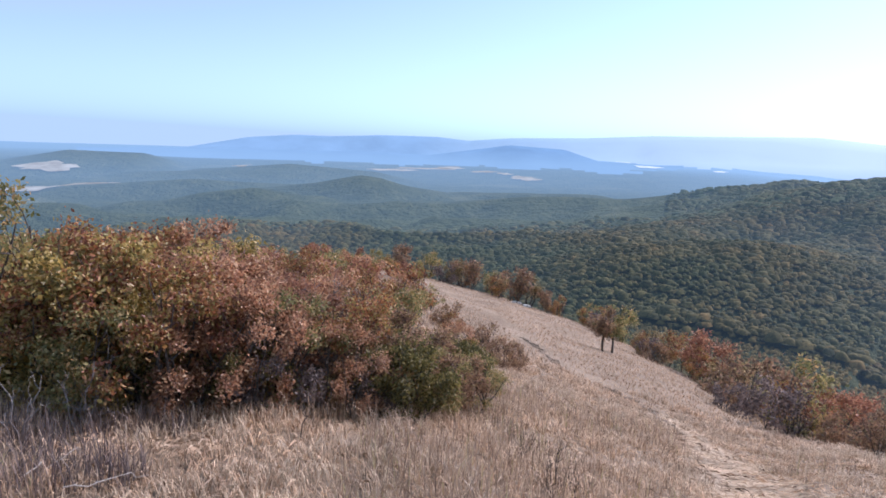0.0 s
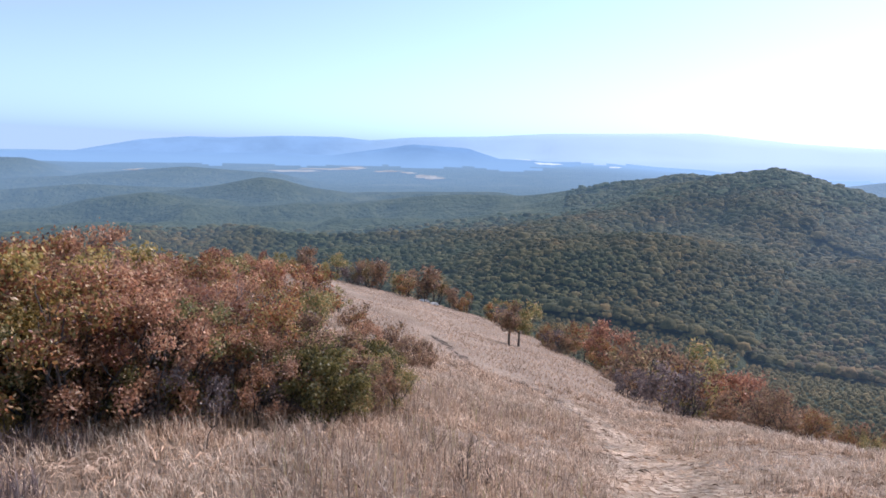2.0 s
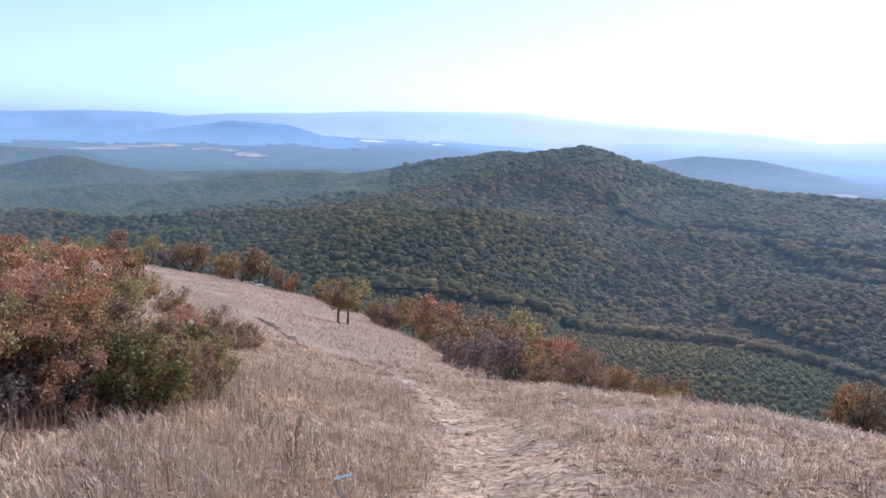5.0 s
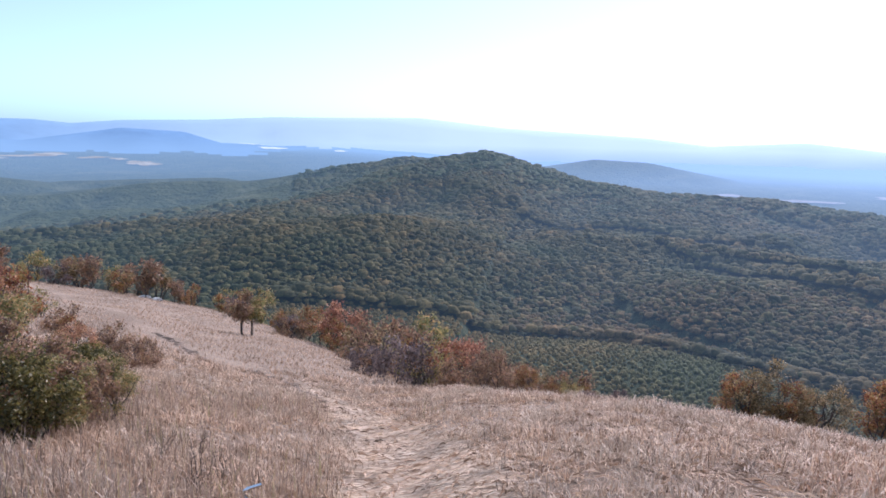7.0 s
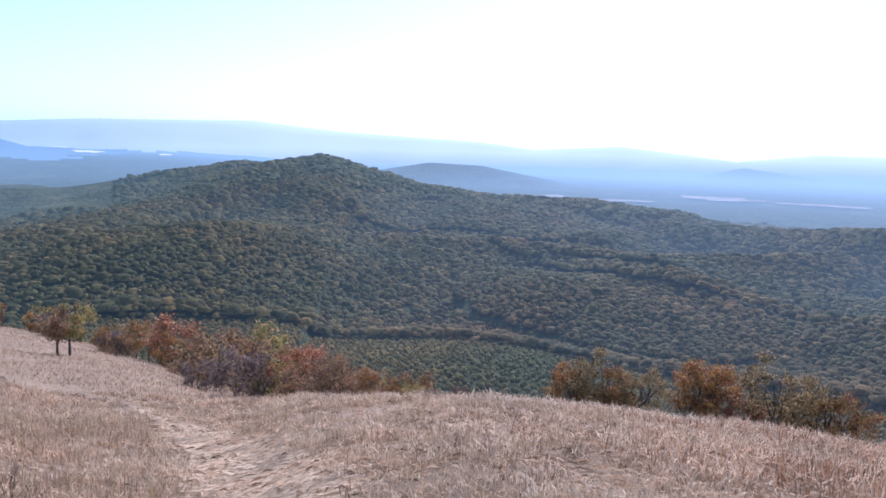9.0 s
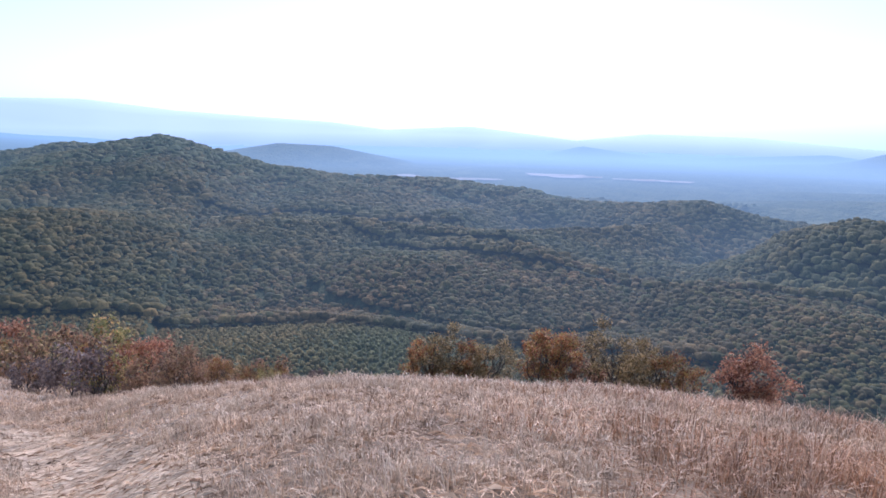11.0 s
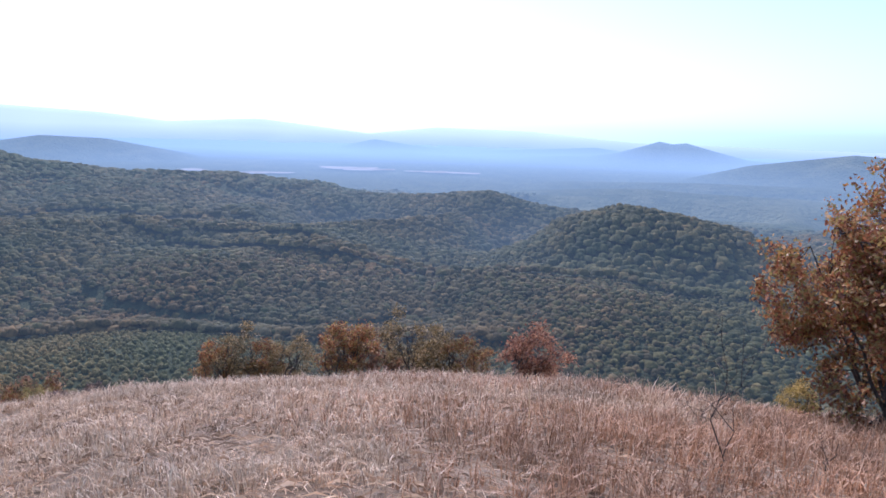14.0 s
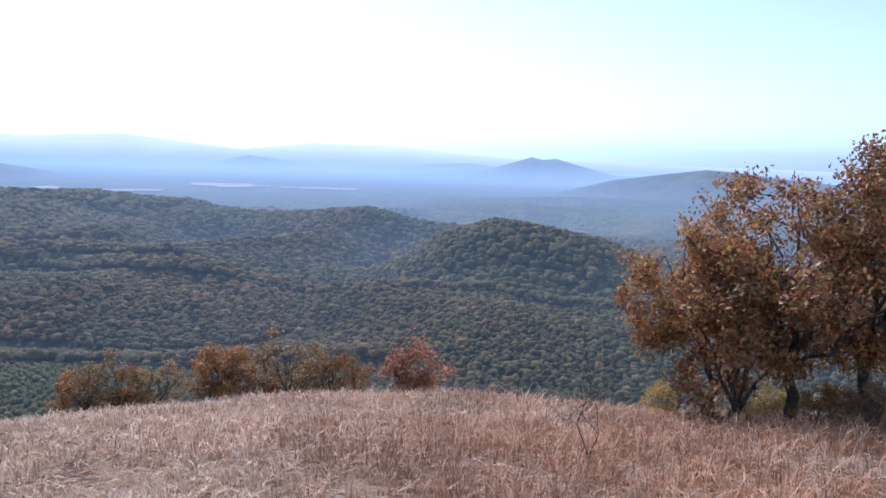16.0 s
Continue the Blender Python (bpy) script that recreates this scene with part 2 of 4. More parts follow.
def glow_backdrop_mat(name, color, spread=0.08, scale=0.004, foot=None, z0=-150.0, z1=-70.0, sunward=None, sunward_foot=None):
    """A plain far backdrop, faintly mottled. Haze painted as glow pales its foot."""
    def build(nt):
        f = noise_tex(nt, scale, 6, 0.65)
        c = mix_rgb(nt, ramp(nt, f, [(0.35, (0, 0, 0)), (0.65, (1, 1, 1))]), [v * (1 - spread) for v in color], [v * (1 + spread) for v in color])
        # brighter haze towards the sun, put into the colour
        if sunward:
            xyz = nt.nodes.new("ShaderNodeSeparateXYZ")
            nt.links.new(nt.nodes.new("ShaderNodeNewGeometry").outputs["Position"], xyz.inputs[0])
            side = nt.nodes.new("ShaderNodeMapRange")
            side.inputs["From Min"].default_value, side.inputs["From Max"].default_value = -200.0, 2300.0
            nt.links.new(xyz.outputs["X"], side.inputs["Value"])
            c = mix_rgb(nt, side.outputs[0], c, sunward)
        # painted low haze: the colour pales as height drops
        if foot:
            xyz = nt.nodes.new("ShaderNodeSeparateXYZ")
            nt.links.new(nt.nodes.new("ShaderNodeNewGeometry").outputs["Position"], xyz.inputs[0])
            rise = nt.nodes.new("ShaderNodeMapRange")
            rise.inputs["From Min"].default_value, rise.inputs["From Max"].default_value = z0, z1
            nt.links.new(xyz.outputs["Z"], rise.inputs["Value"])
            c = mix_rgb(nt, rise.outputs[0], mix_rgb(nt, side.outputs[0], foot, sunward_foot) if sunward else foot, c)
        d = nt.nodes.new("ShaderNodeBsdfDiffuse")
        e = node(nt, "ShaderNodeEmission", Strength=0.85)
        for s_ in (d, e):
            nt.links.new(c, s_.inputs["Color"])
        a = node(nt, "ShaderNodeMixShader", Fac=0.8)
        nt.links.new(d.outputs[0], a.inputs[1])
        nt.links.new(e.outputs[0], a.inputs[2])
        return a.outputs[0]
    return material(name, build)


def valley_build(nt):
    """Far low ground and hills, wooded, with paler clearings, under painted haze."""
    mottled, broad, tree = noise_tex(nt, 0.02, 6, 0.65), noise_tex(nt, 0.0035, 5, 0.6), noise_tex(nt, 0.07, 3, 0.6)
    c = ramp(nt, mottled, [(0.3, (0.03, 0.04, 0.02)), (0.5, (0.05, 0.06, 0.028)), (0.75, (0.085, 0.09, 0.042))])
    c = mix_rgb(nt, ramp(nt, broad, [(0.58, (0, 0, 0)), (0.66, (0.55, 0.55, 0.55))]), c, (0.12, 0.12, 0.062))
    return painted_haze(nt, principled(nt, c, 0.95, tree, 1.0, 14.0, 0.05))


VALLEY = material("distant_hazy_valley", valley_build)
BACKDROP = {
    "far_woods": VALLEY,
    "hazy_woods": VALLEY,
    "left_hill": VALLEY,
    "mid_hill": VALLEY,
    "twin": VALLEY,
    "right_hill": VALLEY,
    # the blue of these ranges is haze put into a glowing colour
    "range": glow_backdrop_mat("haze_tinted_range", (0.2, 0.36, 0.57), 0.08, 0.004, (0.245, 0.42, 0.62), -80, -10),
    "back": glow_backdrop_mat("haze_tinted_back_range", (0.24, 0.41, 0.62), 0.06, 0.004, (0.24, 0.42, 0.62), -118, -45, (0.6, 0.78, 0.92), (0.38, 0.55, 0.85)),
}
# field colours hold bluish haze and glow; the sunward one is hazier
HAZED_FIELD = glow_backdrop_mat("haze_tinted_field", (0.38, 0.46, 0.58), 0.15, 0.01)
FIELD = glow_backdrop_mat("glowing_dry_field", (0.36, 0.405, 0.43), 0.25, 0.012)


# ---------------------------------------------------------------- lie of the land
def lerp(x, xs, ys):
    return np.interp(x, xs, ys)


# the dome under the viewer: azimuth, first slope, slope at the edge, distance of the edge
DOME = np.array([
    (-180, 0.02, 0.06, 40), (-125, 0.06, 0.30, 16), (-105, 0.108, 0.355, 14), (-95, 0.124, 0.362, 14), (-60, 0.13, 0.374, 14), (-45, 0.14, 0.376, 15),
    (-35, 0.185, 0.36, 18), (-27, 0.25, 0.35, 30), (-23, 0.265, 0.33, 44), (-18.7, 0.268, 0.252, 54),
    (-13, 0.258, 0.19, 66), (-5.4, 0.21, 0.168, 82), (3, 0.18, 0.136, 92), (20, 0.16, 0.13, 70), (40, 0.12, 0.12, 50), (100, 0.03, 0.06, 40), (180, 0.02, 0.06, 40)])

# hills: crest as azimuth, distance, apparent height in degrees; width of the flank; kind of ground
HILLS = [
    ("woods", 330, [(-22, 1500, -3.6), (-27.1, 1430, -2.1), (-29, 1410, -1.4), (-31.6, 1400, -1.0), (-33, 1400, -1.3), (-35.5, 1400, -2.35), (-39.7, 1390, -3.6)]),
    ("woods", 140, [(-39.7, 1390, -3.6), (-45.5, 1350, -4.3), (-50.7, 1330, -4.4), (-58.7, 1300, -4.5), (-60.4, 1280, -5.0), (-62, 1260, -5.3)]),
    ("woods", 300, [(-25.3, 1750, -1.7), (-21.4, 1780, -2.4), (-13.6, 1800, -3.5), (-6, 1800, -3.9), (0, 1800, -4.4)]),
    ("woods", 130, [(-61, 1190, -5.5), (-62, 1180, -5.4), (-70, 1150, -5.4), (-78.6, 1120, -6.1), (-82.6, 1100, -6.9)]),
    ("woods", 112, [(-76.7, 780, -8.5), (-79, 790, -7.2), (-81.1, 800, -6.8), (-84, 800, -6.45), (-87, 800, -6.4), (-90, 800, -6.8), (-92.3, 795, -7.7), (-94.5, 785, -9.4)]),
    ("woods", 115, [(-34, 740, -11.0), (-40.8, 725, -10.6), (-46.8, 705, -9.7), (-51, 680, -9.6), (-55.4, 650, -10.4), (-59.9, 610, -11.8), (-64.5, 570, -13.1), (-69, 540, -14.4)]),
    ("woods", 90, [(-36, 1080, -6.3), (-44, 1060, -6.4), (-50, 1000, -7.3)]),
    ("far_woods", 210, [(14.2, 2250, -3.7), (10, 2220, -3.2), (7.6, 2200, -2.7), (6.5, 2200, -2.55), (5.2, 2200, -2.7), (3, 2200, -3.3), (-0.6, 2200, -3.8)]),
    ("far_woods", 170, [(-2, 2250, -3.6), (-6, 2200, -3.5), (-11, 2150, -3.4)]),
    ("far_woods", 150, [(21.5, 1950, -4.9), (16.7, 1920, -4.0), (14.6, 1900, -3.7), (10.8, 1900, -4.2)]),
    ("far_woods", 110, [(33, 1750, -5.6), (27, 1700, -5.2), (22, 1650, -5.6), (17, 1620, -6.0)]),
    ("far_woods", 120, [(12, 1760, -4.9), (6, 1720, -4.7), (1, 1700, -5.1), (-4, 1700, -5.4)]),
    ("far_woods", 110, [(26, 2450, -3.6), (19, 2400, -3.1), (15, 2400, -3.3), (9, 2450, -3.4)]),
    ("left_hill", 140, [(18, 3000, -2.3), (12, 2950, -1.8), (6, 2950, -2.2)]),
    ("hazy_woods", 150, [(-70, 1950, -5.2), (-78, 1900, -4.7), (-84.8, 1900, -4.45), (-97.9, 1850, -4.5), (-112, 1800, -4.5)]),
    ("hazy_woods", 150, [(-80, 2250, -4.0), (-88, 2200, -3.7), (-96, 2200, -3.6), (-112, 2150, -3.6)]),
    ("left_hill", 300, [(36, 3300, -2.2), (31.3, 3300, -2.0), (27.3, 3300, -1.2), (22.6, 3300, -1.3), (19.5, 3250, -2.4)]),
    ("left_hill", 200, [(22, 2900, -2.6), (14, 2850, -2.3), (8, 2850, -2.6)]),
    ("mid_hill", 260, [(-35, 3000, -2.4), (-36.2, 3000, -2.1), (-40.1, 3000, -1.45), (-44.1, 3000, -1.6), (-50.7, 3000, -2.8)]),
    ("twin", 260, [(-80, 3500, -2.0), (-82, 3500, -1.7), (-84, 3500, -1.1), (-85.1, 3500, -0.7), (-86.2, 3500, -0.9), (-86.9, 3500, -0.72), (-89.4, 3500, -1.4), (-91.5, 3500, -1.9)]),
    ("right_hill", 300, [(-88, 2700, -3.2), (-91.6, 2650, -2.2), (-98, 2600, -1.2), (-100, 2600, -1.3), (-105, 2600, -1.8), (-114, 2600, -2.2)]),
    ("twin", 240, [(-52.5, 3800, -3.3), (-57.8, 3800, -2.6), (-63.4, 3800, -1.2), (-66.5, 3800, -1.6), (-70, 3800, -2.0), (-80.2, 3800, -1.35)]),
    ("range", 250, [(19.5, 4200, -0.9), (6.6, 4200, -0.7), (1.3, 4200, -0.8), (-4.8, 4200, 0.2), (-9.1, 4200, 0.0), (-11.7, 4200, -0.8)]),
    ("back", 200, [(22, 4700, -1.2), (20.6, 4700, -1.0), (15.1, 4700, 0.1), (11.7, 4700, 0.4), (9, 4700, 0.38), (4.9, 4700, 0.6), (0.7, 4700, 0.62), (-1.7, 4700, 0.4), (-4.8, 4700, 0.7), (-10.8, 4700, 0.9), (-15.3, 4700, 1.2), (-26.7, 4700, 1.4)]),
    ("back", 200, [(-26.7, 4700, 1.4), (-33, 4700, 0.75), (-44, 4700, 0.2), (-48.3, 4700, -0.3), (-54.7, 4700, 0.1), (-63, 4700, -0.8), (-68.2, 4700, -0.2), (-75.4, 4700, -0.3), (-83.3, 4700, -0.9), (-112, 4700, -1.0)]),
]
RAVINE = [(-46, 830), (-50, 770), (-53.8, 715), (-58, 665), (-67.7, 615), (-74.6, 598), (-81.4, 585), (-94, 555)]
TERRACE = [(-35, 1010), (-40, 1000), (-44, 985), (-50, 930), (-53, 900)]
# gullies cut into the low ground: line as azimuth and distance, depth, half width
GULLIES = [
    (9, 38, RAVINE),
    (6, 40, TERRACE),
    (9, 40, [(-76, 720), (-81, 665), (-87, 645), (-94, 650)]),
    (5, 34, [(-36, 640), (-40, 590), (-50, 530), (-60, 440)]),
    (9, 48, [(-27, 1180), (-22, 980), (-15, 840), (-5, 800)]),
    (8, 45, [(-40, 1240), (-37, 1000), (-33, 820), (-30, 700)]),
    (9, 45, [(-63, 1130), (-60, 1000), (-56, 900)]),
    (14, 40, [(-75, 1060), (-74, 930), (-72, 780), (-70, 690)]),
    (20, 36, [(12, 1330), (7, 1400), (4, 1450), (0.8, 1550), (-2.8, 1700)]),
]
EYE_Z = 1.65
KINDS = ["woods", *BACKDROP]


def value_noise(x, y, cell, seed):
    """Smooth random relief between -1 and 1 on a lattice of that cell."""
    u, v = x / cell + 1000, y / cell + 1000
    i, j = np.floor(u).astype(np.int64), np.floor(v).astype(np.int64)
    a, b = u - i, v - j
    a, b = a * a * (3 - 2 * a), b * b * (3 - 2 * b)

    def corner(p, q):
        h = (p * 374761393 + q * 668265263 + seed * 2147483) & 0x7fffffff
        h = ((h ^ (h >> 13)) * 1274126177) & 0x7fffffff
        return ((h ^ (h >> 16)) & 0xffff) / 32767.5 - 1
    return (corner(i, j) * (1 - a) + corner(i + 1, j) * a) * (1 - b) + (corner(i, j + 1) * (1 - a) + corner(i + 1, j + 1) * a) * b


def smax(a, b, k):
    return 0.5 * (a + b + np.sqrt((a - b) ** 2 + k * k))


def dome_z(x, y):
    r = np.hypot(x, y)
    az = np.degrees(np.arctan2(-x, y))
    s0, s1, re = (lerp(az, DOME[:, 0], DOME[:, i]) for i in (1, 2, 3))
    inner = np.minimum(r, re)
    z = -(s0 * inner + (s1 - s0) * inner ** 2 / (2 * re))
    out = np.maximum(r - re, 0)
    reach = np.maximum(0.55 - s1, 0) / 0.017
    q = np.minimum(out, reach)
    z -= s1 * out + 0.017 * q ** 2 / 2 + 0.017 * reach * np.maximum(out - reach, 0)
    return z + 0.05 * value_noise(x, y, 1.3, 1) + np.clip(r / 60, 0, 1) * 0.35 * value_noise(x, y, 9, 2)


def line_gap(x, y, line):
    """Distance from a line given by azimuth and distance."""
    p = np.array([(way(a_)[0] * r_, way(a_)[1] * r_) for a_, r_ in line])
    best = np.full(np.shape(x), 1e9)
    for i in range(len(p) - 1):
        d = p[i + 1] - p[i]
        f = np.clip(((x - p[i, 0]) * d[0] + (y - p[i, 1]) * d[1]) / (d @ d), 0, 1)
        best = np.minimum(best, np.hypot(x - p[i, 0] - f * d[0], y - p[i, 1] - f * d[1]))
    return best


def land(x, y):
    """Height of the ground, and which kind of hill it is (-1: the low ground)."""
    x, y = np.asarray(x, float), np.asarray(y, float)
    r = np.hypot(x, y)
    az = np.degrees(np.arctan2(-x, y))
    s = np.clip((r - 2700) / 2100, 0, 1)
    level = 1 - 0.85 * np.clip((-20 - az) / 14, 0, 1) * np.clip((az + 135) / 20, 0, 1)
    right = np.clip((-34 - az) / 8, 0, 1) * np.clip((az + 135) / 20, 0, 1)
    dip = np.interp(r, [700, 1000, 1350, 1900, 2600, 3600, 4800], [0, -6, -48, -48, -12, 0, 20])
    hollow = np.clip((az + 30) / 10, 0, 1) * np.interp(r, [850, 1250, 1700, 2100, 2600, 3300], [0, -22, -55, -55, -30, 0])
    low = -142 + hollow + 80 * level * s * s * (3 - 2 * s) + right * dip
    low = low + 6 * value_noise(x, y, 260, 3) * np.clip((2200 - r) / 600, 0.2, 1)
    rough = np.clip((2100 - r) / 500, 0, 1) * np.clip((r - 350) / 200, 0, 1)
    folds = 26 * (1 - 2 * np.abs(value_noise(x, y, 230, 4))) * rough + 5 * value_noise(x, y, 80, 5) * rough
    z, kind = low, np.full(r.shape, -1)
    for name, width, crest in HILLS:
        px = np.array([way(a)[0] * d for a, d, e in crest])
        py = np.array([way(a)[1] * d for a, d, e in crest])
        pz = np.array([EYE_Z + d * math.tan(radians(e)) for a, d, e in crest]) - (1.2 if name == "woods" else 0.0)
        best, top = np.full(r.shape, 1e9), np.zeros(r.shape)
        for i in range(len(crest) - 1):
            dx, dy = px[i + 1] - px[i], py[i + 1] - py[i]
            f = np.clip(((x - px[i]) * dx + (y - py[i]) * dy) / (dx * dx + dy * dy), 0, 1)
            d = np.hypot(x - px[i] - f * dx, y - py[i] - f * dy)
            near = d < best
            best, top = np.where(near, d, best), np.where(near, pz[i] + f * (pz[i + 1] - pz[i]), top)
        wob = 1 + 0.25 * value_noise(x, y, width * 0.8, 7)
        bump = 1 / (1 + (best / (width * wob)) ** 2) if name == "woods" and width > 250 else np.exp(-(best / (width * wob)) ** (2.6 if name.endswith("woods") else 2.0))
        h = low + (top - low) * bump
        kind = np.where((h > z) & (bump > (0.3 if name == "woods" else 0.4 if name.endswith("woods") else 0.04)), KINDS.index(name), kind)
        z = np.maximum(z, h)
    z = z + folds * np.where(kind == 0, 0.35, 0.8)
    for depth, width, line in GULLIES:
        z = z - depth * np.exp(-(line_gap(x, y, line) / width) ** 2)
    near = dome_z(x, y)
    return np.where(near > z - 40, smax(near, z, 6 * np.clip((r - 30) / 100, 0, 1)), z), np.where(near > z, -2, kind)


def spot(az, r, sink=0.0):
    """The place on the ground at that azimuth and distance."""
    d = way(az) * r
    z = float(land(np.array([d.x]), np.array([d.y]))[0][0])
    return Vector((d.x, d.y, z - sink))


def np_mesh(name, verts, faces, mats, smooth=False, slots=None):
    """A mesh from arrays: faces all of one size."""
    me = bpy.data.meshes.new(name)
    n, k = faces.shape
    me.vertices.add(len(verts))
    me.vertices.foreach_set("co", np.ascontiguousarray(verts, np.float32).ravel())
    me.loops.add(n * k)
    me.loops.foreach_set("vertex_index", np.ascontiguousarray(faces, np.int32).ravel())
    me.polygons.add(n)
    me.polygons.foreach_set("loop_start", np.arange(0, n * k, k, dtype=np.int32))
    if slots is not None:
        me.polygons.foreach_set("material_index", np.ascontiguousarray(slots, np.int32))
    me.polygons.foreach_set("use_smooth", np.full(n, smooth))
    for m in mats:
        me.materials.append(m)
    me.update(calc_edges=True)
    return me


# one sheet of ground, finer near the viewer
az_steps = np.concatenate([np.arange(-180, -124, 4.0), np.arange(-124, 44, 0.48), np.arange(44, 180, 4.0)])
rings = np.concatenate([[0.0], np.geomspace(0.4, 4880, 470)])
AZ, RR = np.meshgrid(np.radians(az_steps), rings)
gx, gy = -np.sin(AZ) * RR, np.cos(AZ) * RR
gz, gk = land(gx, gy)
na = len(az_steps)
i, j = np.meshgrid(np.arange(len(rings) - 1), np.arange(na), indexing="ij")
j2 = (j + 1) % na
quads = np.stack([i * na + j, i * na + j2, (i + 1) * na + j2, (i + 1) * na + j], -1).reshape(-1, 4)[:, ::-1]
kq, rq = np.where(gk[1:] > 0, gk[1:], gk[:-1]).ravel(), RR[:-1].ravel()
azq = np.degrees(AZ[:-1].ravel())
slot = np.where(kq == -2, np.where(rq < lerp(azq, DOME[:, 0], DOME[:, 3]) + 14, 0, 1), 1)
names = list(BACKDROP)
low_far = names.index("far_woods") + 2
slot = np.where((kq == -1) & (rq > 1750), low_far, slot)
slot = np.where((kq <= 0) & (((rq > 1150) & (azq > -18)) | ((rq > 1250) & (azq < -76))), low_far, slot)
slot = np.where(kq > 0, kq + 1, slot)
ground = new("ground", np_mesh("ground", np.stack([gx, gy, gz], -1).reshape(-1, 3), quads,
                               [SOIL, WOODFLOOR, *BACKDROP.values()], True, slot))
tagged(ground, "dry grass hilltop falling to a wooded valley with hazy far hills", "ground", kind="structure")


# ---------------------------------------------------------------- fields and water in the far valley
def far_patch(name, az, r, half_az, half_r, mat, label, seed):
    """An uneven sheet laid over the far ground."""
    rs = np.random.default_rng(seed)
    ph = rs.uniform(0, 6.28, 3)
    t = np.linspace(0, 2 * np.pi, 49)[:-1]
    rim = 1 + 0.25 * np.sin(2 * t + ph[0]) + 0.16 * np.sin(5 * t + ph[1]) + 0.08 * np.sin(11 * t + ph[2])
    f = np.linspace(0, 1, 9)[:, None]
    a = np.radians(az + half_az * f * rim * np.cos(t))
    d = r + half_r * f * rim * np.sin(t)
    x, y = -np.sin(a) * d, np.cos(a) * d
    z = land(x, y)[0] + 5
    i, j = np.meshgrid(np.arange(8), np.arange(48), indexing="ij")
    q = np.stack([i * 48 + j, i * 48 + (j + 1) % 48, (i + 1) * 48 + (j + 1) % 48, (i + 1) * 48 + j], -1).reshape(-1, 4)
    ob = new(name, np_mesh(name, np.stack([x, y, z], -1).reshape(-1, 3), q[:, ::-1], [mat]))
    return tagged(ob, label, "field", kind="structure")


# the water's brightness is emission in a plain pale colour
WATER = glow_backdrop_mat("painted_bright_water", (0.62, 0.74, 0.86), 0.05)
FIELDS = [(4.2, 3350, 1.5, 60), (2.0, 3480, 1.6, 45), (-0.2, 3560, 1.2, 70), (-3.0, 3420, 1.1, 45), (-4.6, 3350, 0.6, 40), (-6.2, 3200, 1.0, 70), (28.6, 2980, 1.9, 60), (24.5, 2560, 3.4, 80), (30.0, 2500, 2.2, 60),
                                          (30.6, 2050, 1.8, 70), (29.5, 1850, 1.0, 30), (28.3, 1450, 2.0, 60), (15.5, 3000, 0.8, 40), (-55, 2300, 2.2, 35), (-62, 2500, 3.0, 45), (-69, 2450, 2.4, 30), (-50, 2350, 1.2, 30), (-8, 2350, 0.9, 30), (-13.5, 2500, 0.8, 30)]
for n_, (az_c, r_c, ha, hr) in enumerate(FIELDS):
    far_patch("field", az_c, r_c, ha, hr, FIELD if az_c > -10 else HAZED_FIELD, "pale dry field in the far valley, tinted with painted haze", 60 + n_)
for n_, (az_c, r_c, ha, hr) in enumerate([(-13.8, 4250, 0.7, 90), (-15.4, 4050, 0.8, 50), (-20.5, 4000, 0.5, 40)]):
    far_patch("water", az_c, r_c, ha, hr, WATER, "water surface in the far valley, its brightness painted as glow", 90 + n_)

# a few pale houses of the far village, their walls and roofs given emission
WHITEWASH = glow_backdrop_mat("glowing_whitewash", (0.75, 0.78, 0.82), 0.05)
TILES = glow_backdrop_mat("glowing_roof_tiles", (0.4, 0.33, 0.33), 0.1)


def house(az, r, length, depth, height, turn):
    base = spot(az, r)
    top = new("house")
    top.matrix_world = Matrix.Translation(base) @ Matrix.Rotation(radians(az + turn), 4, "Z")
    x, y = length / 2, depth / 2
    for name, verts, faces, mat in (
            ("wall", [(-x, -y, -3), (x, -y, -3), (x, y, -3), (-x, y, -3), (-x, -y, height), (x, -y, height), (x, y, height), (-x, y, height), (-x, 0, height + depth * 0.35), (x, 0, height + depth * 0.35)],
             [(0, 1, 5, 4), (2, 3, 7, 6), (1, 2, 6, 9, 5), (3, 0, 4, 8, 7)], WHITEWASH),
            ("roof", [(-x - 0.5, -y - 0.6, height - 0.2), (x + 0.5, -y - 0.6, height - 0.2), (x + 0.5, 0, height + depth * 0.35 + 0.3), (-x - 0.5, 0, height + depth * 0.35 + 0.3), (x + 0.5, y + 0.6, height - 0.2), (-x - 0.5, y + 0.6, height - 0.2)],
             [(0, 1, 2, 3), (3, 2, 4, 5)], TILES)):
        me = bpy.data.meshes.new(name)
        me.from_pydata(verts, [], faces)
        me.materials.append(mat)
        ob = new(name, me)
        ob.parent = top
    return tagged(top, "pale house of a far village", "house", "far village")


for az_h, r_h, l_h, t_h in ((31.0, 1980, 16, 10), (30.3, 2000, 12, -20), (29.6, 1960, 14, 30), (29.1, 1940, 12, 5), (28.2, 1985, 12, 60), (31.5, 2150, 16, 15), (30.7, 2200, 12, 40)):
    house(az_h, r_h, l_h, 9, 5, t_h)

# ---------------------------------------------------------------- far woods
rng = np.random.default_rng(5)


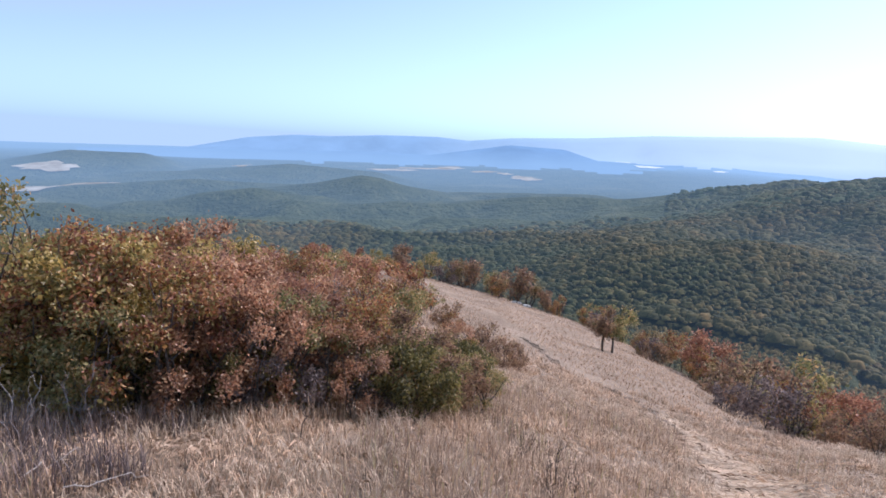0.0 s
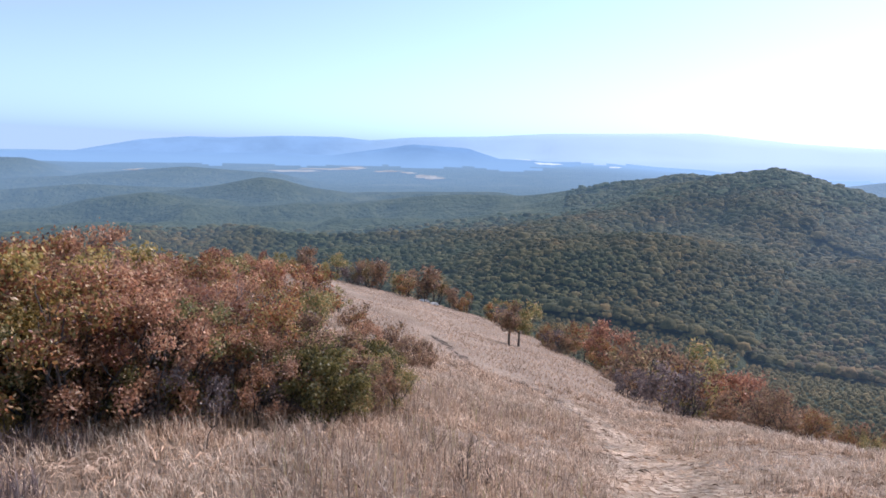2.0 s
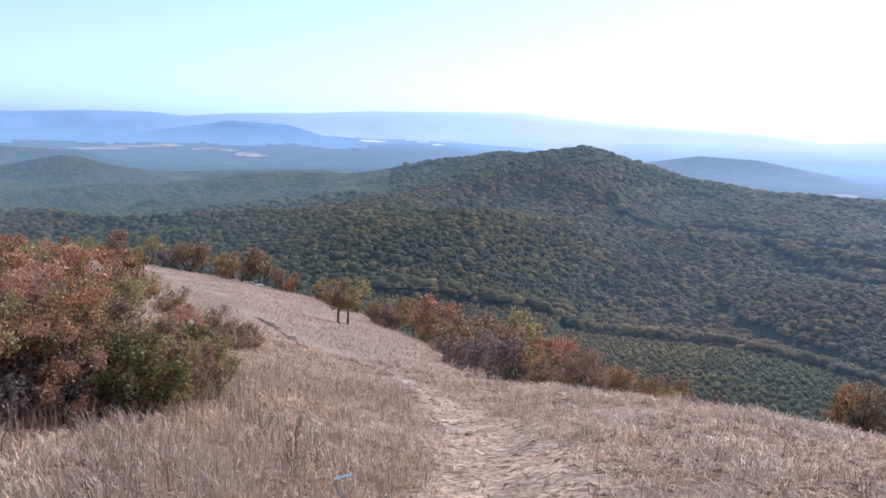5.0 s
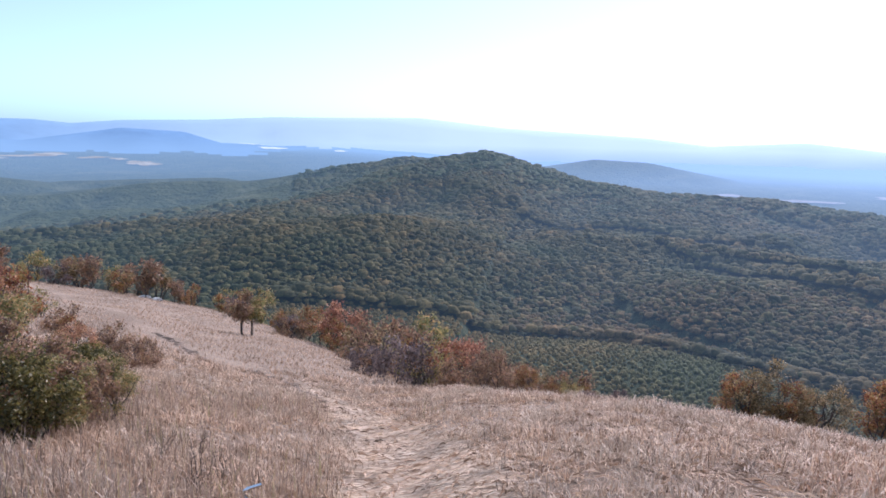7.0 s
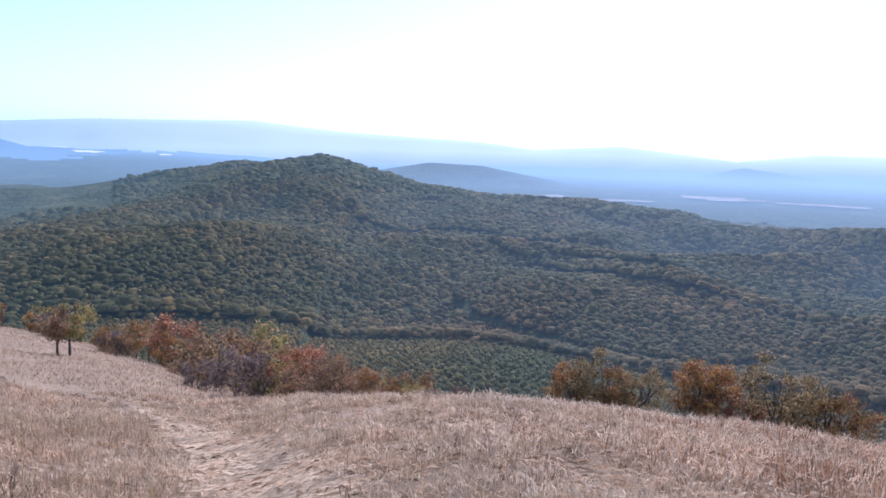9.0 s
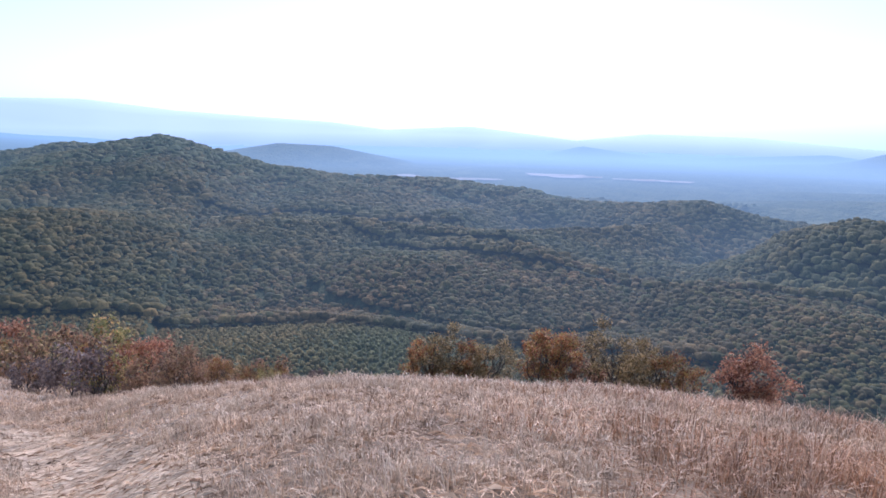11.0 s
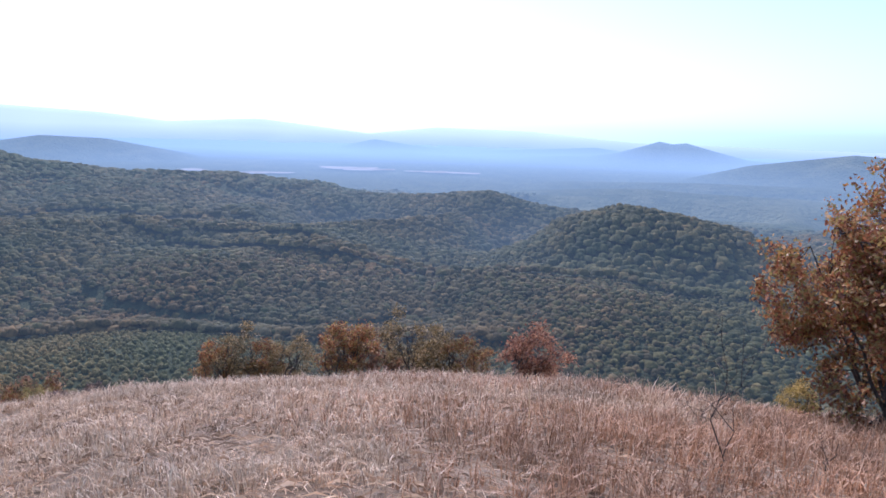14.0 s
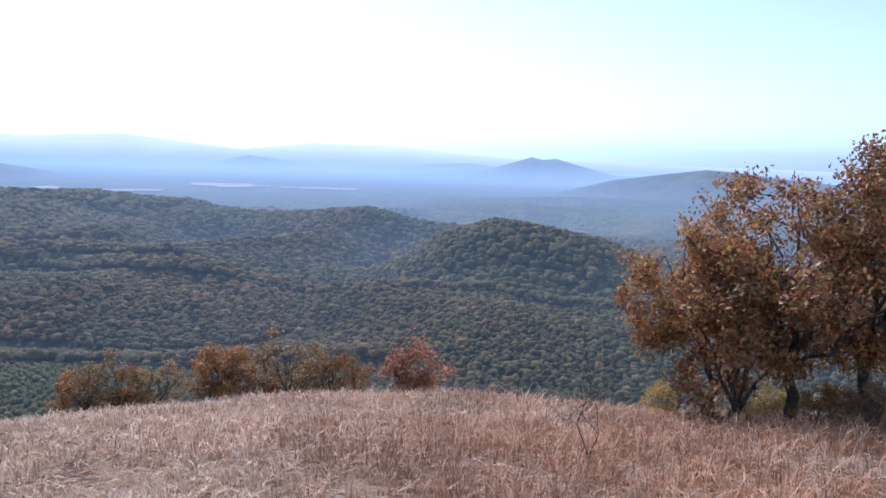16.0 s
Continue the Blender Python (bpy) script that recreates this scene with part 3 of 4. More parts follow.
def canopy(name, spots, size, rings, mat, label, squash=0.52):
    """Very many crowns as one mesh: each a lumpy dome closed well below its widest girth."""
    dirs, faces, start = [(0.0, 0.0, 1.0)], [], []
    for k, count in enumerate(rings):
        polar = radians(40 + (106 - 40) * k / (len(rings) - 1))
        start.append(len(dirs))
        for q in range(count):
            t = 2 * math.pi * (q + 0.5 * (k % 2)) / count
            dirs.append((math.sin(polar) * math.cos(t), math.sin(polar) * math.sin(t), math.cos(polar)))
    faces += [(0, 1 + q, 1 + (q + 1) % rings[0]) for q in range(rings[0])]
    for k in range(len(rings) - 1):
        a, b = rings[k], rings[k + 1]
        i = j = 0
        while i < a or j < b:
            if j * a <= i * b and j < b:
                faces.append((start[k] + i % a, start[k + 1] + j % b, start[k + 1] + (j + 1) % b))
                j += 1
            else:
                faces.append((start[k] + i % a, start[k + 1] + j % b, start[k] + (i + 1) % a))
                i += 1
    u, f = np.array(dirs), np.array(faces)
    n = len(spots)
    t = rng.uniform(0, 2 * np.pi, n)
    stretch = rng.uniform(0.85, 1.15, (n, 2))
    x = (u[None, :, 0] * np.cos(t)[:, None] - u[None, :, 1] * np.sin(t)[:, None]) * stretch[:, :1]
    y = (u[None, :, 0] * np.sin(t)[:, None] + u[None, :, 1] * np.cos(t)[:, None]) * stretch[:, 1:]
    z = np.broadcast_to(u[None, :, 2] * squash, x.shape) * rng.uniform(0.75, 1.35, (n, 1))
    lump = size[:, None] * np.clip(1 + rng.normal(0, 0.15, x.shape), 0.65, 1.4)
    v = np.stack([x * lump, y * lump, z * lump], -1) + spots[:, None, :]
    f = (f[None] + (np.arange(n) * len(u))[:, None, None]).reshape(-1, 3)
    return tagged(new(name, np_mesh(name, v.reshape(-1, 3), f, [mat], True)), label, "woods", kind="stuff")


def scatter(r0, r1, az0, az1, gap):
    """Points jittered on a lattice inside a sector."""
    m = int(2 * r1 / gap)
    u, v = np.meshgrid(np.arange(m), np.arange(m))
    x = (u.ravel() + rng.uniform(-0.45, 0.45, m * m)) * gap - r1
    y = (v.ravel() + rng.uniform(-0.45, 0.45, m * m)) * gap - r1
    r, a = np.hypot(x, y), np.degrees(np.arctan2(-x, y))
    keep = (r > r0) & (r < r1) & (a > az0) & (a < az1)
    return x[keep], y[keep], r[keep], a[keep]


def in_strip(a, r):
    """The young plantation at the foot of the slope."""
    far = lerp(a, [-75, -51, -43, -30, -16], [440, 480, 510, 545, 580])
    return (a < -14) & (a > -75) & (r < far - 8) & (r > 250), far


FULL, MIDDLE, PLAIN = (5, 8), (5, 6), (4, 5)
BANK, BROW = [(a_, r_ + 42) for a_, r_ in RAVINE], [(a_, r_ + 50) for a_, r_ in TERRACE]
x, y, r, a = scatter(330, 800, -114, 36, 4.1)
z, k = land(x, y)
young, far_edge = in_strip(a, r)
hedge = (np.abs(r - far_edge - 4) < 9) & (a > -75) & (a < -14)
bank = (line_gap(x, y, BANK) < 14) | hedge
size = rng.gamma(9, 0.29, len(x)).clip(1.4, 5.2) * np.where(hedge, rng.uniform(1.2, 1.7, len(x)), np.where(bank, 1.35, lerp(r, [430, 560], [0.88, 1.0])))
up = np.where(hedge, rng.uniform(3.5, 5.5, len(x)), np.where(bank, 5.5, 1.2)) + rng.uniform(0, 1.6, len(x))
knoll = (a < -77.5) & (a > -96) & (r > 660)
ok = ~young & ~knoll & (z < -28) & (rng.uniform(0, 1, len(x)) > np.clip((r - 560) / 180, 0, 1))
turning = rng.uniform(0, 1, len(x)) < np.clip((-30 - a) / 12, 0, 0.9) * np.clip((a + 92) / 22, 0, 1)
canopy("broadleaf_woods", np.stack([x, y, z + up], -1)[ok & ~turning], size[ok & ~turning], FULL, CANOPY, "dense green broadleaf woods on the valley slopes")
canopy("turning_woods", np.stack([x, y, z + up], -1)[ok & turning], size[ok & turning], FULL, CANOPY_BROWN, "broadleaf woods turning brown on a rounded ridge")
x2, y2, r2, a2 = scatter(120, 330, -114, 36, 6.2)
z2, _ = land(x2, y2)
ok2 = (z2 < -28) & ~in_strip(a2, r2)[0]
canopy("hillside_woods", np.stack([x2, y2, z2 + 1.5], -1)[ok2], rng.uniform(3.2, 5.6, ok2.sum()), FULL, CANOPY, "green broadleaf woods on the slope below the meadow")
x3, y3, r3, a3 = scatter(250, 590, -75, -14, 4.0)
yg = in_strip(a3, r3)[0]
x3, y3 = x3[yg], y3[yg]
z3, _ = land(x3, y3)
ok3 = z3 < -60
canopy("young_plantation", np.stack([x3, y3, z3 + 0.7], -1)[ok3], rng.uniform(1.3, 2.3, ok3.sum()), PLAIN, YOUNG, "paler green young plantation below the hill", 0.65)
# old trees with broad crowns on the round knoll
x4, y4, r4, a4 = scatter(650, 960, -97, -77, 7.6)
z4, _ = land(x4, y4)
ok4 = (a4 < -77.5) & (a4 > -96) & (r4 > 660)
canopy("old_woods", np.stack([x4, y4, z4 + 3.0], -1)[ok4], rng.uniform(4.6, 7.6, ok4.sum()), FULL, CANOPY, "broad-crowned old woods on a round knoll", 0.62)
# further woods; their blue cast is haze emission in the material
for r0, r1, gap, rings_, mat, label in ((560, 1000, 5.2, MIDDLE, CANOPY, "green broadleaf woods on the middle slopes"), (800, 1350, 7.2, MIDDLE, CANOPY, "green broadleaf woods covering the long ridge"),
                                        (1150, 1850, 10.0, PLAIN, CANOPY_FAR, "green broadleaf woods on the far ridge, blued by painted haze")):
    x, y, r, a = scatter(r0, r1, -114, 36, gap)
    z, k = land(x, y)
    share = np.clip((r - r0) / 200, 0, 1) * np.clip((r1 - r) / 200, 0, 1)
    open_field = np.zeros(len(x), bool)
    for az_c, r_c, ha, hr in FIELDS:
        open_field |= ((a - az_c) / (ha * 1.25)) ** 2 + ((r - r_c) / (hr * 1.25)) ** 2 < 1
    ok = (k <= KINDS.index("hazy_woods")) & ~open_field & (rng.uniform(0, 1, len(x)) < share) & ~((a < -77.5) & (a > -96) & (r > 660) & (r < 950))
    ok &= (a > -76) | (r < 1300)
    ok &= (a < -17) | (rng.uniform(0, 1, len(x)) > np.clip((r - 1050) / 350, 0, 1))
    tall = (line_gap(x, y, BANK) < 16) | (line_gap(x, y, BROW) < 22)
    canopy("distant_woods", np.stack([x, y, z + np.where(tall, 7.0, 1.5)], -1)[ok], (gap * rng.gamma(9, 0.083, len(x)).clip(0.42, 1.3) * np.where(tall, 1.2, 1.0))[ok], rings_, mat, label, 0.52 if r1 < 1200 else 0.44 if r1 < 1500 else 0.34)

# ---------------------------------------------------------------- trees and shrubs
def tube(points, radii, sides=6):
    """Vertices and quads of a tapered tube along points."""
    verts, faces = [], []
    for i, (p, r) in enumerate(zip(points, radii)):
        a = points[max(i - 1, 0)]
        b = points[min(i + 1, len(points) - 1)]
        d = (b - a).normalized()
        u = d.orthogonal().normalized()
        w = d.cross(u)
        for k in range(sides):
            t = 2 * math.pi * k / sides
            verts.append(p + (u * math.cos(t) + w * math.sin(t)) * r)
    for i in range(len(points) - 1):
        for k in range(sides):
            k2 = (k + 1) % sides
            faces.append((i * sides + k, i * sides + k2, (i + 1) * sides + k2, (i + 1) * sides + k))
    return verts, faces


def join_tubes(name, tubes, mat):
    verts, faces = [], []
    for v, f in tubes:
        o = len(verts)
        verts += v
        faces += [tuple(q + o for q in face) for face in f]
    me = bpy.data.meshes.new(name)
    me.from_pydata(verts, [], faces)
    me.materials.append(mat)
    for p in me.polygons:
        p.use_smooth = True
    return me


def leaves_mesh(name, centres, spread, each, size, mat, rs):
    """Leaves round many twig ends: each a folded blade of two triangles."""
    c = np.repeat(centres, each, axis=0) + rs.normal(0, 1, (len(centres) * each, 3)) * spread
    n = len(c)
    d = rs.normal(0, 1, (n, 3))
    d /= np.linalg.norm(d, axis=1)[:, None]
    e = np.cross(d, rs.normal(0, 1, (n, 3)))
    e /= np.linalg.norm(e, axis=1)[:, None]
    s = size * rs.uniform(0.6, 1.35, n)[:, None]
    fold = np.cross(d, e) * s * rs.uniform(-0.25, 0.25, (n, 1))
    v = np.stack([c - d * s, c + e * s * 0.55 + fold, c + d * s, c - e * s * 0.55 + fold], 1).reshape(-1, 3)
    f = (np.array([[0, 1, 2], [0, 2, 3]])[None] + (np.arange(n) * 4)[:, None, None]).reshape(-1, 3)
    return np_mesh(name, v, f, [mat])


def bent(p, q, rs, wob, steps):
    pts = []
    for i in range(steps + 1):
        t = i / steps
        pts.append(p.lerp(q, t) + Vector(rs.normal(0, wob, 3)) * math.sin(math.pi * t))
    return pts


def woody(name, seed, height, spread, trunk_h, stems, limbs, clusters, each, leaf, mat, thick=0.05, base=0.25, puff=0.16, fine=True):
    """A small tree or shrub at the origin: trunk, limbs, crown of leaves."""
    rs = np.random.default_rng(seed)
    top = new(name)
    nodes, limb_meshes, stem_tubes = [], [], []
    for s in range(stems):
        t = 2 * math.pi * (s + rs.uniform(0, 0.6)) / stems
        foot = Vector((math.cos(t), math.sin(t), 0)) * (0.0 if stems == 1 else 0.12 * spread)
        lean = Vector((math.cos(t), math.sin(t), 0)) * (rs.uniform(0.02, 0.12) * spread if stems == 1 else 0.35 * spread)
        fork = foot + lean + Vector((0, 0, trunk_h))
        pts = bent(foot - Vector((0, 0, 0.2)), fork, rs, 0.012 * height, 4)
        stem_tubes.append(tube(pts, np.linspace(thick * 1.25, thick * 0.8, 5), 8))
        nodes += pts[2:]
        for m in range(limbs):
            a = 2 * math.pi * (m + rs.uniform(-0.3, 0.3)) / limbs
            out = spread * rs.uniform(0.45, 0.8)
            tip = Vector((math.cos(a) * out, math.sin(a) * out, height * rs.uniform(0.5, 0.9))) + lean
            if m == 0:
                tip = lean + Vector((rs.uniform(-0.2, 0.2) * spread, rs.uniform(-0.2, 0.2) * spread, height * 0.8))
            pts = bent(pts_at(stem_tubes, fork, rs), tip, rs, 0.022 * height, 5)
            tubes = [tube(pts, np.linspace(thick * 0.6, thick * 0.14, 6), 6 if fine else 4)]
            nodes += pts[1:]
            for k in range(3 if fine else 1):
                p = pts[2 + k]
                q = p + Vector(rs.normal(0, 1, 3)).normalized() * spread * 0.35 + Vector((0, 0, 0.12 * height))
                sub = bent(p, q, rs, 0.02 * height, 3)
                tubes.append(tube(sub, np.linspace(thick * 0.25, thick * 0.07, 4), 5))
                nodes += sub[1:]
            limb_meshes.append(tubes)
    # boughs fill an uneven crown, and twig ends gather round them
    ends, twigs = [], []
    nod = np.array([p[:] for p in nodes])
    phase = rs.uniform(0, 6.28, 4)
    per = 9
    while len(ends) < clusters:
        p = rs.uniform(-1, 1, 3)
        rr = np.linalg.norm(p)
        if rr > 1 or rs.uniform() > rr ** 1.2:
            continue
        an = math.atan2(p[1], p[0])
        wob = 1 + 0.16 * math.sin(2 * an + phase[0]) + 0.13 * math.sin(5 * an + phase[1]) + 0.1 * math.sin(7 * p[2] + phase[2])
        zc = base * height + (p[2] * 0.5 + 0.5) * (1 - base) * height * (1 + 0.1 * math.sin(3 * an + phase[3]))
        bough = np.array([p[0] * spread * wob, p[1] * spread * wob, zc])
        d = np.linalg.norm(nod - bough, axis=1)
        i = int(d.argmin())
        if d[i] > 0.4 * spread and rs.uniform() < 0.75:
            continue
        twigs.append(tube([Vector(nod[i]), Vector((nod[i] * 0.5 + bough * 0.5)) + Vector(rs.normal(0, 0.04, 3)), Vector(bough)], [thick * 0.16, thick * 0.12, thick * 0.06], 4))
        for k in range(per):
            e = bough + rs.normal(0, 1, 3) * np.array([1, 1, 0.65]) * 0.09 * spread
            ends.append(e)
            if k % 2 == 0 and fine:
                twigs.append(tube([Vector(bough), Vector(e)], [thick * 0.06, thick * 0.03], 3))
    trunk = new("trunk", join_tubes("trunk", stem_tubes, BARK))
    trunk.parent = top
    for tubes in limb_meshes:
        limb = new("limb", join_tubes("limb", tubes, BARK))
        limb.parent = trunk
    tw = new("twig_mass", join_tubes("twig_mass", twigs, BARK))
    tw.parent = top
    tagged(tw, "thin dark twigs", kind="stuff")
    crown = new("crown", leaves_mesh("crown", np.array(ends), puff, each, leaf, mat, rs))
    crown.parent = top
    return top


def pts_at(stem_tubes, fork, rs):
    return fork + Vector((0, 0, -rs.uniform(0, 0.25) * abs(fork.z)))


def put(proto, az, r, scale=1.0, turn=0.0, sink=0.05, label="", group="", category="tree"):
    m = Matrix.Translation(spot(az, r, sink)) @ Matrix.Rotation(radians(turn), 4, "Z")
    if proto.get("placed"):
        ob = copy_thing(proto, m)
        ob.scale = (scale, scale, scale * (0.92 + 0.16 * random.random()))
    else:
        ob = proto
        ob.matrix_world = m
        ob.scale = (scale,) * 3
        ob["placed"] = True
    return tagged(ob, label, category, group)


# the broad oaks beside the viewer
big = woody("oak_tree", 11, 4.05, 1.85, 1.2, 1, 8, 560, 42, 0.034, RUST, 0.085, 0.26, 0.08)
put(big, -107.0, 11.4, 1.0, 20, label="broad oak with rusty brown and olive autumn leaves", group="oaks by the viewer")
big2 = woody("oak_tree", 12, 3.95, 1.65, 1.3, 1, 8, 480, 42, 0.034, RUST, 0.085, 0.26, 0.08)
put(big2, -111.5, 11.9, 1.0, 80, label="tall oak with dark trunk and rusty leaves", group="oaks by the viewer")
big3 = woody("oak_tree", 13, 2.95, 1.45, 0.55, 2, 6, 500, 40, 0.034, RUST, 0.05, 0.14, 0.08)
put(big3, -100.2, 11.4, 1.0, 140, label="low oak with orange brown leaves on forked stems", group="oaks by the viewer")

# scrub oaks and shrubs, each kind in a full and, for further off, a coarser form
SPECIES = {
    "rust": ("oak_shrub", 21, 2.6, 1.25, 0.5, 2, 4, RUST, 0.05, 0.15), "olive": ("oak_shrub", 22, 2.5, 1.3, 0.4, 2, 4, OLIVE, 0.05, 0.1),
    "pink": ("oak_shrub", 27, 2.4, 1.25, 0.35, 3, 4, PINK, 0.04, 0.05),
    "red": ("oak_shrub", 23, 2.4, 1.2, 0.4, 3, 3, RED, 0.04, 0.06), "yellow": ("oak_shrub", 24, 2.5, 1.2, 0.4, 2, 4, YELLOW, 0.05, 0.05),
    "green": ("shrub", 25, 1.6, 0.9, 0.2, 3, 3, GREEN, 0.03, 0.03), "brown": ("shrub", 26, 2.0, 1.1, 0.25, 4, 3, BROWN, 0.03, 0.03),
    "small": ("oak_tree", 31, 2.9, 1.05, 1.0, 1, 5, RUST, 0.06, 0.34), "pair": ("oak_tree", 34, 2.8, 0.95, 1.0, 1, 5, BROWN, 0.06, 0.33), "open": ("oak_tree", 32, 2.7, 1.1, 0.8, 2, 4, RUST, 0.05, 0.25),
    "pair_olive": ("oak_tree", 37, 2.8, 0.95, 1.0, 1, 5, OLIVE, 0.06, 0.33), "ruddy": ("oak_tree", 33, 2.4, 1.05, 0.7, 2, 4, RED, 0.05, 0.2), "dusk": ("shrub", 35, 1.9, 1.2, 0.25, 5, 3, DUSK, 0.03, 0.03),
    "airy": ("oak_tree", 36, 2.6, 1.25, 0.7, 3, 4, TAN, 0.06, 0.2)}
LABELS = {
    "rust": "scrub oak with rusty brown autumn leaves", "olive": "scrub oak with olive and brown leaves",
    "pink": "scrub oak turned pinkish brown", "red": "scrub oak turned dull red", "yellow": "scrub oak with yellow and olive leaves",
    "small": "small oak with a bare trunk and brownish crown", "pair": "small oak with a bare trunk and dull brown crown", "open": "open-crowned small oak with orange brown leaves",
    "pair_olive": "small oak with a bare trunk and olive brown crown", "dusk": "withered purple grey shrub with fine twigs", "airy": "open-crowned small oak with tan and olive leaves on dark stems",
    "ruddy": "small oak turned dull red on dark stems",
    "green": "low shrub still in dark green leaf", "brown": "withered brown shrub with thin stems"}
grown = {}


def shrub(kind, az, r, scale, group, sink=0.05):
    key = (kind, 0 if r < 12 else 1 if r < 19 else 2 if r < 62 else 3)
    if key not in grown:
        name, seed, height, spread, trunk_h, stems, limbs, mat, thick, base = SPECIES[kind]
        ends, each, leaf = ((240, 30, 0.036), (190, 24, 0.042), (135, 13, 0.066), (90, 11, 0.09))[key[1]]
        grown[key] = woody(name, seed + 100 * key[1], height, spread, trunk_h, stems, limbs, ends, each, leaf, mat, thick, base, 0.09 + 0.025 * key[1], key[1] < 2)
    return put(grown[key], az, r, scale, random.uniform(0, 360), sink, LABELS[kind], group, "tree" if "tree" in SPECIES[kind][0] else "shrub")


for kind, az, r, sc in [("rust", -52.0, 18.5, 0.54), ("airy", -53.8, 18.5, 0.66), ("rust", -55.4, 18.5, 0.58), ("airy", -57.6, 18, 0.56), ("rust", -61.7, 18, 0.66), ("open", -63.0, 18.3, 0.72), ("red", -65.0, 18, 0.56),
                        ("airy", -67.2, 18, 0.74), ("airy", -69.6, 18.4, 0.66), ("rust", -71.8, 18, 0.56), ("ruddy", -77.8, 18, 0.84)]:
    shrub(kind, az, r, sc, "scrub oaks on the brow")

# low undergrowth at the feet of the broad oaks
for kind, az, r, sc in [("green", -104.2, 12.4, 0.4), ("rust", -109.4, 10.7, 0.3), ("brown", -112.6, 10.3, 0.4), ("yellow", -97.6, 12.6, 0.34), ("olive", -106.0, 12.9, 0.36), ("green", -110.6, 12.9, 0.5)]:
    shrub(kind, az, r, sc, "undergrowth below the oaks")

# the pair standing alone on the meadow, and the row along its edge
for az, r, sc in [(-12.9, 45, 0.95), (-13.7, 46, 1.0)]:
    shrub("pair" if az > -13.3 else "pair_olive", az, r, sc * 1.12, "pair of oaks on the meadow")
# apparent height of the row's top by azimuth
ROW_TOP = ([-43, -41, -38, -35, -32, -29, -25, -22, -19, -15.5, -13, -11, -8, -5, -1.5, 2.5, 5], [-20, -19, -17.9, -17.2, -16.5, -15.4, -14.4, -14.1, -13.5, -12.8, -12, -11.7, -10.4, -9.2, -8.9, -8.2, -8.2])
for row, step in enumerate((1.7, 2.0)):
    az = 4.5 - row * 0.8
    while az > -43:
        e = float(lerp(az, DOME[:, 0], DOME[:, 3])) + (-1.5 + 3.4 * row) * float(lerp(az, [-43, -30, -20, 5], [1.2, 1.0, 1.0, 1.3])) + (4 if az < -36 else 0)
        kind = random.choice(["rust", "olive", "small", "red", "brown", "olive", "airy"] if row else ["rust", "brown", "red", "olive", "brown", "dusk", "rust"])
        at = spot(az, e)
        room = EYE_Z + e * math.tan(radians(float(lerp(az, ROW_TOP[0], ROW_TOP[1])))) - at.z
        sc = min(max(room / SPECIES[kind][2], 0.35), 2.0) * (random.uniform(0.85, 1.2) if row else random.uniform(0.55, 1.12))
        shrub(kind, az + random.uniform(-0.5, 0.5), e + random.uniform(-1.0, 1.0), sc, "row of oaks along the meadow edge")
        az -= step * random.uniform(0.7, 1.3)

for az, r, sc in [(-26.3, 25.5, 0.95), (-16.6, 57, 1.0), (-22.6, 29, 0.7)]:
    shrub("dusk", az, r, sc, "row of oaks along the meadow edge")

# the thicket beside the viewer, running back along the spur
# apparent height of the thicket's top by azimuth
SKYLINE = ([-3.3, -1, 1, 3.6, 6, 9.9, 13.4, 15.5, 18.8, 21, 23, 25, 28, 31.5, 40], [-14.2, -12.4, -11.0, -8.7, -8.1, -7.8, -7.8, -7.2, -7.2, -6.1, -6.5, -5.2, -5.9, -6.2, -7])


def thicket_bound(r):
    return float(lerp(r, [8, 10, 14, 20, 30, 45, 80], [2.5, -0.5, -1.6, -1.2, 0.4, 2.2, 4.4]))


for r, step, tall in [(8.8, 4.6, 1.0), (10.8, 4.6, 1.05), (13.2, 4.4, 1.0), (16.5, 4.2, 1.0), (21, 3.8, 1.05), (27, 3.2, 1.05), (35, 3.0, 1.1), (46, 2.6, 1.2), (58, 2.2, 1.2), (72, 2.0, 1.25), (84, 1.8, 1.25)]:
    az = thicket_bound(r)
    while az < 40:
        s = lerp(az, [-1, 4, 10, 16, 21, 27, 40], [0.45, 0.55, 0.64, 0.78, 0.86, 0.88, 0.7]) if r < 20 else lerp(r, [20, 40, 80], [0.72, 0.76, 0.95])
        if r > 14:
            pool = ["rust", "olive", "brown", "red", "olive", "rust", "pink"]
        elif az > 25:
            pool = ["olive", "rust", "yellow", "olive"]
        elif az > 20:
            pool = ["rust", "yellow", "olive", "pink"]
        elif az > 9:
            pool = ["pink", "red", "rust", "dusk", "brown"]
        else:
            pool = ["brown", "olive", "brown", "dusk", "rust", "green"]
        kind = random.choice(pool)
        here = spot(az, r)
        room = EYE_Z + r * math.tan(radians(float(lerp(az, SKYLINE[0], SKYLINE[1])))) - here.z
        s *= lerp(az, [-2, 16, 21], [0.82, 0.86, 1.0]) if r < 12 else 1.0
        s = min(s * tall * random.uniform(0.85, 1.15), max(room, 0.7) / SPECIES[kind][2] * random.uniform(0.84, 1.02))
        shrub(kind, az + random.uniform(-0.8, 0.8), r + random.uniform(-0.6, 0.6), s, "thicket on the spur")
        az += step * random.uniform(0.8, 1.2)

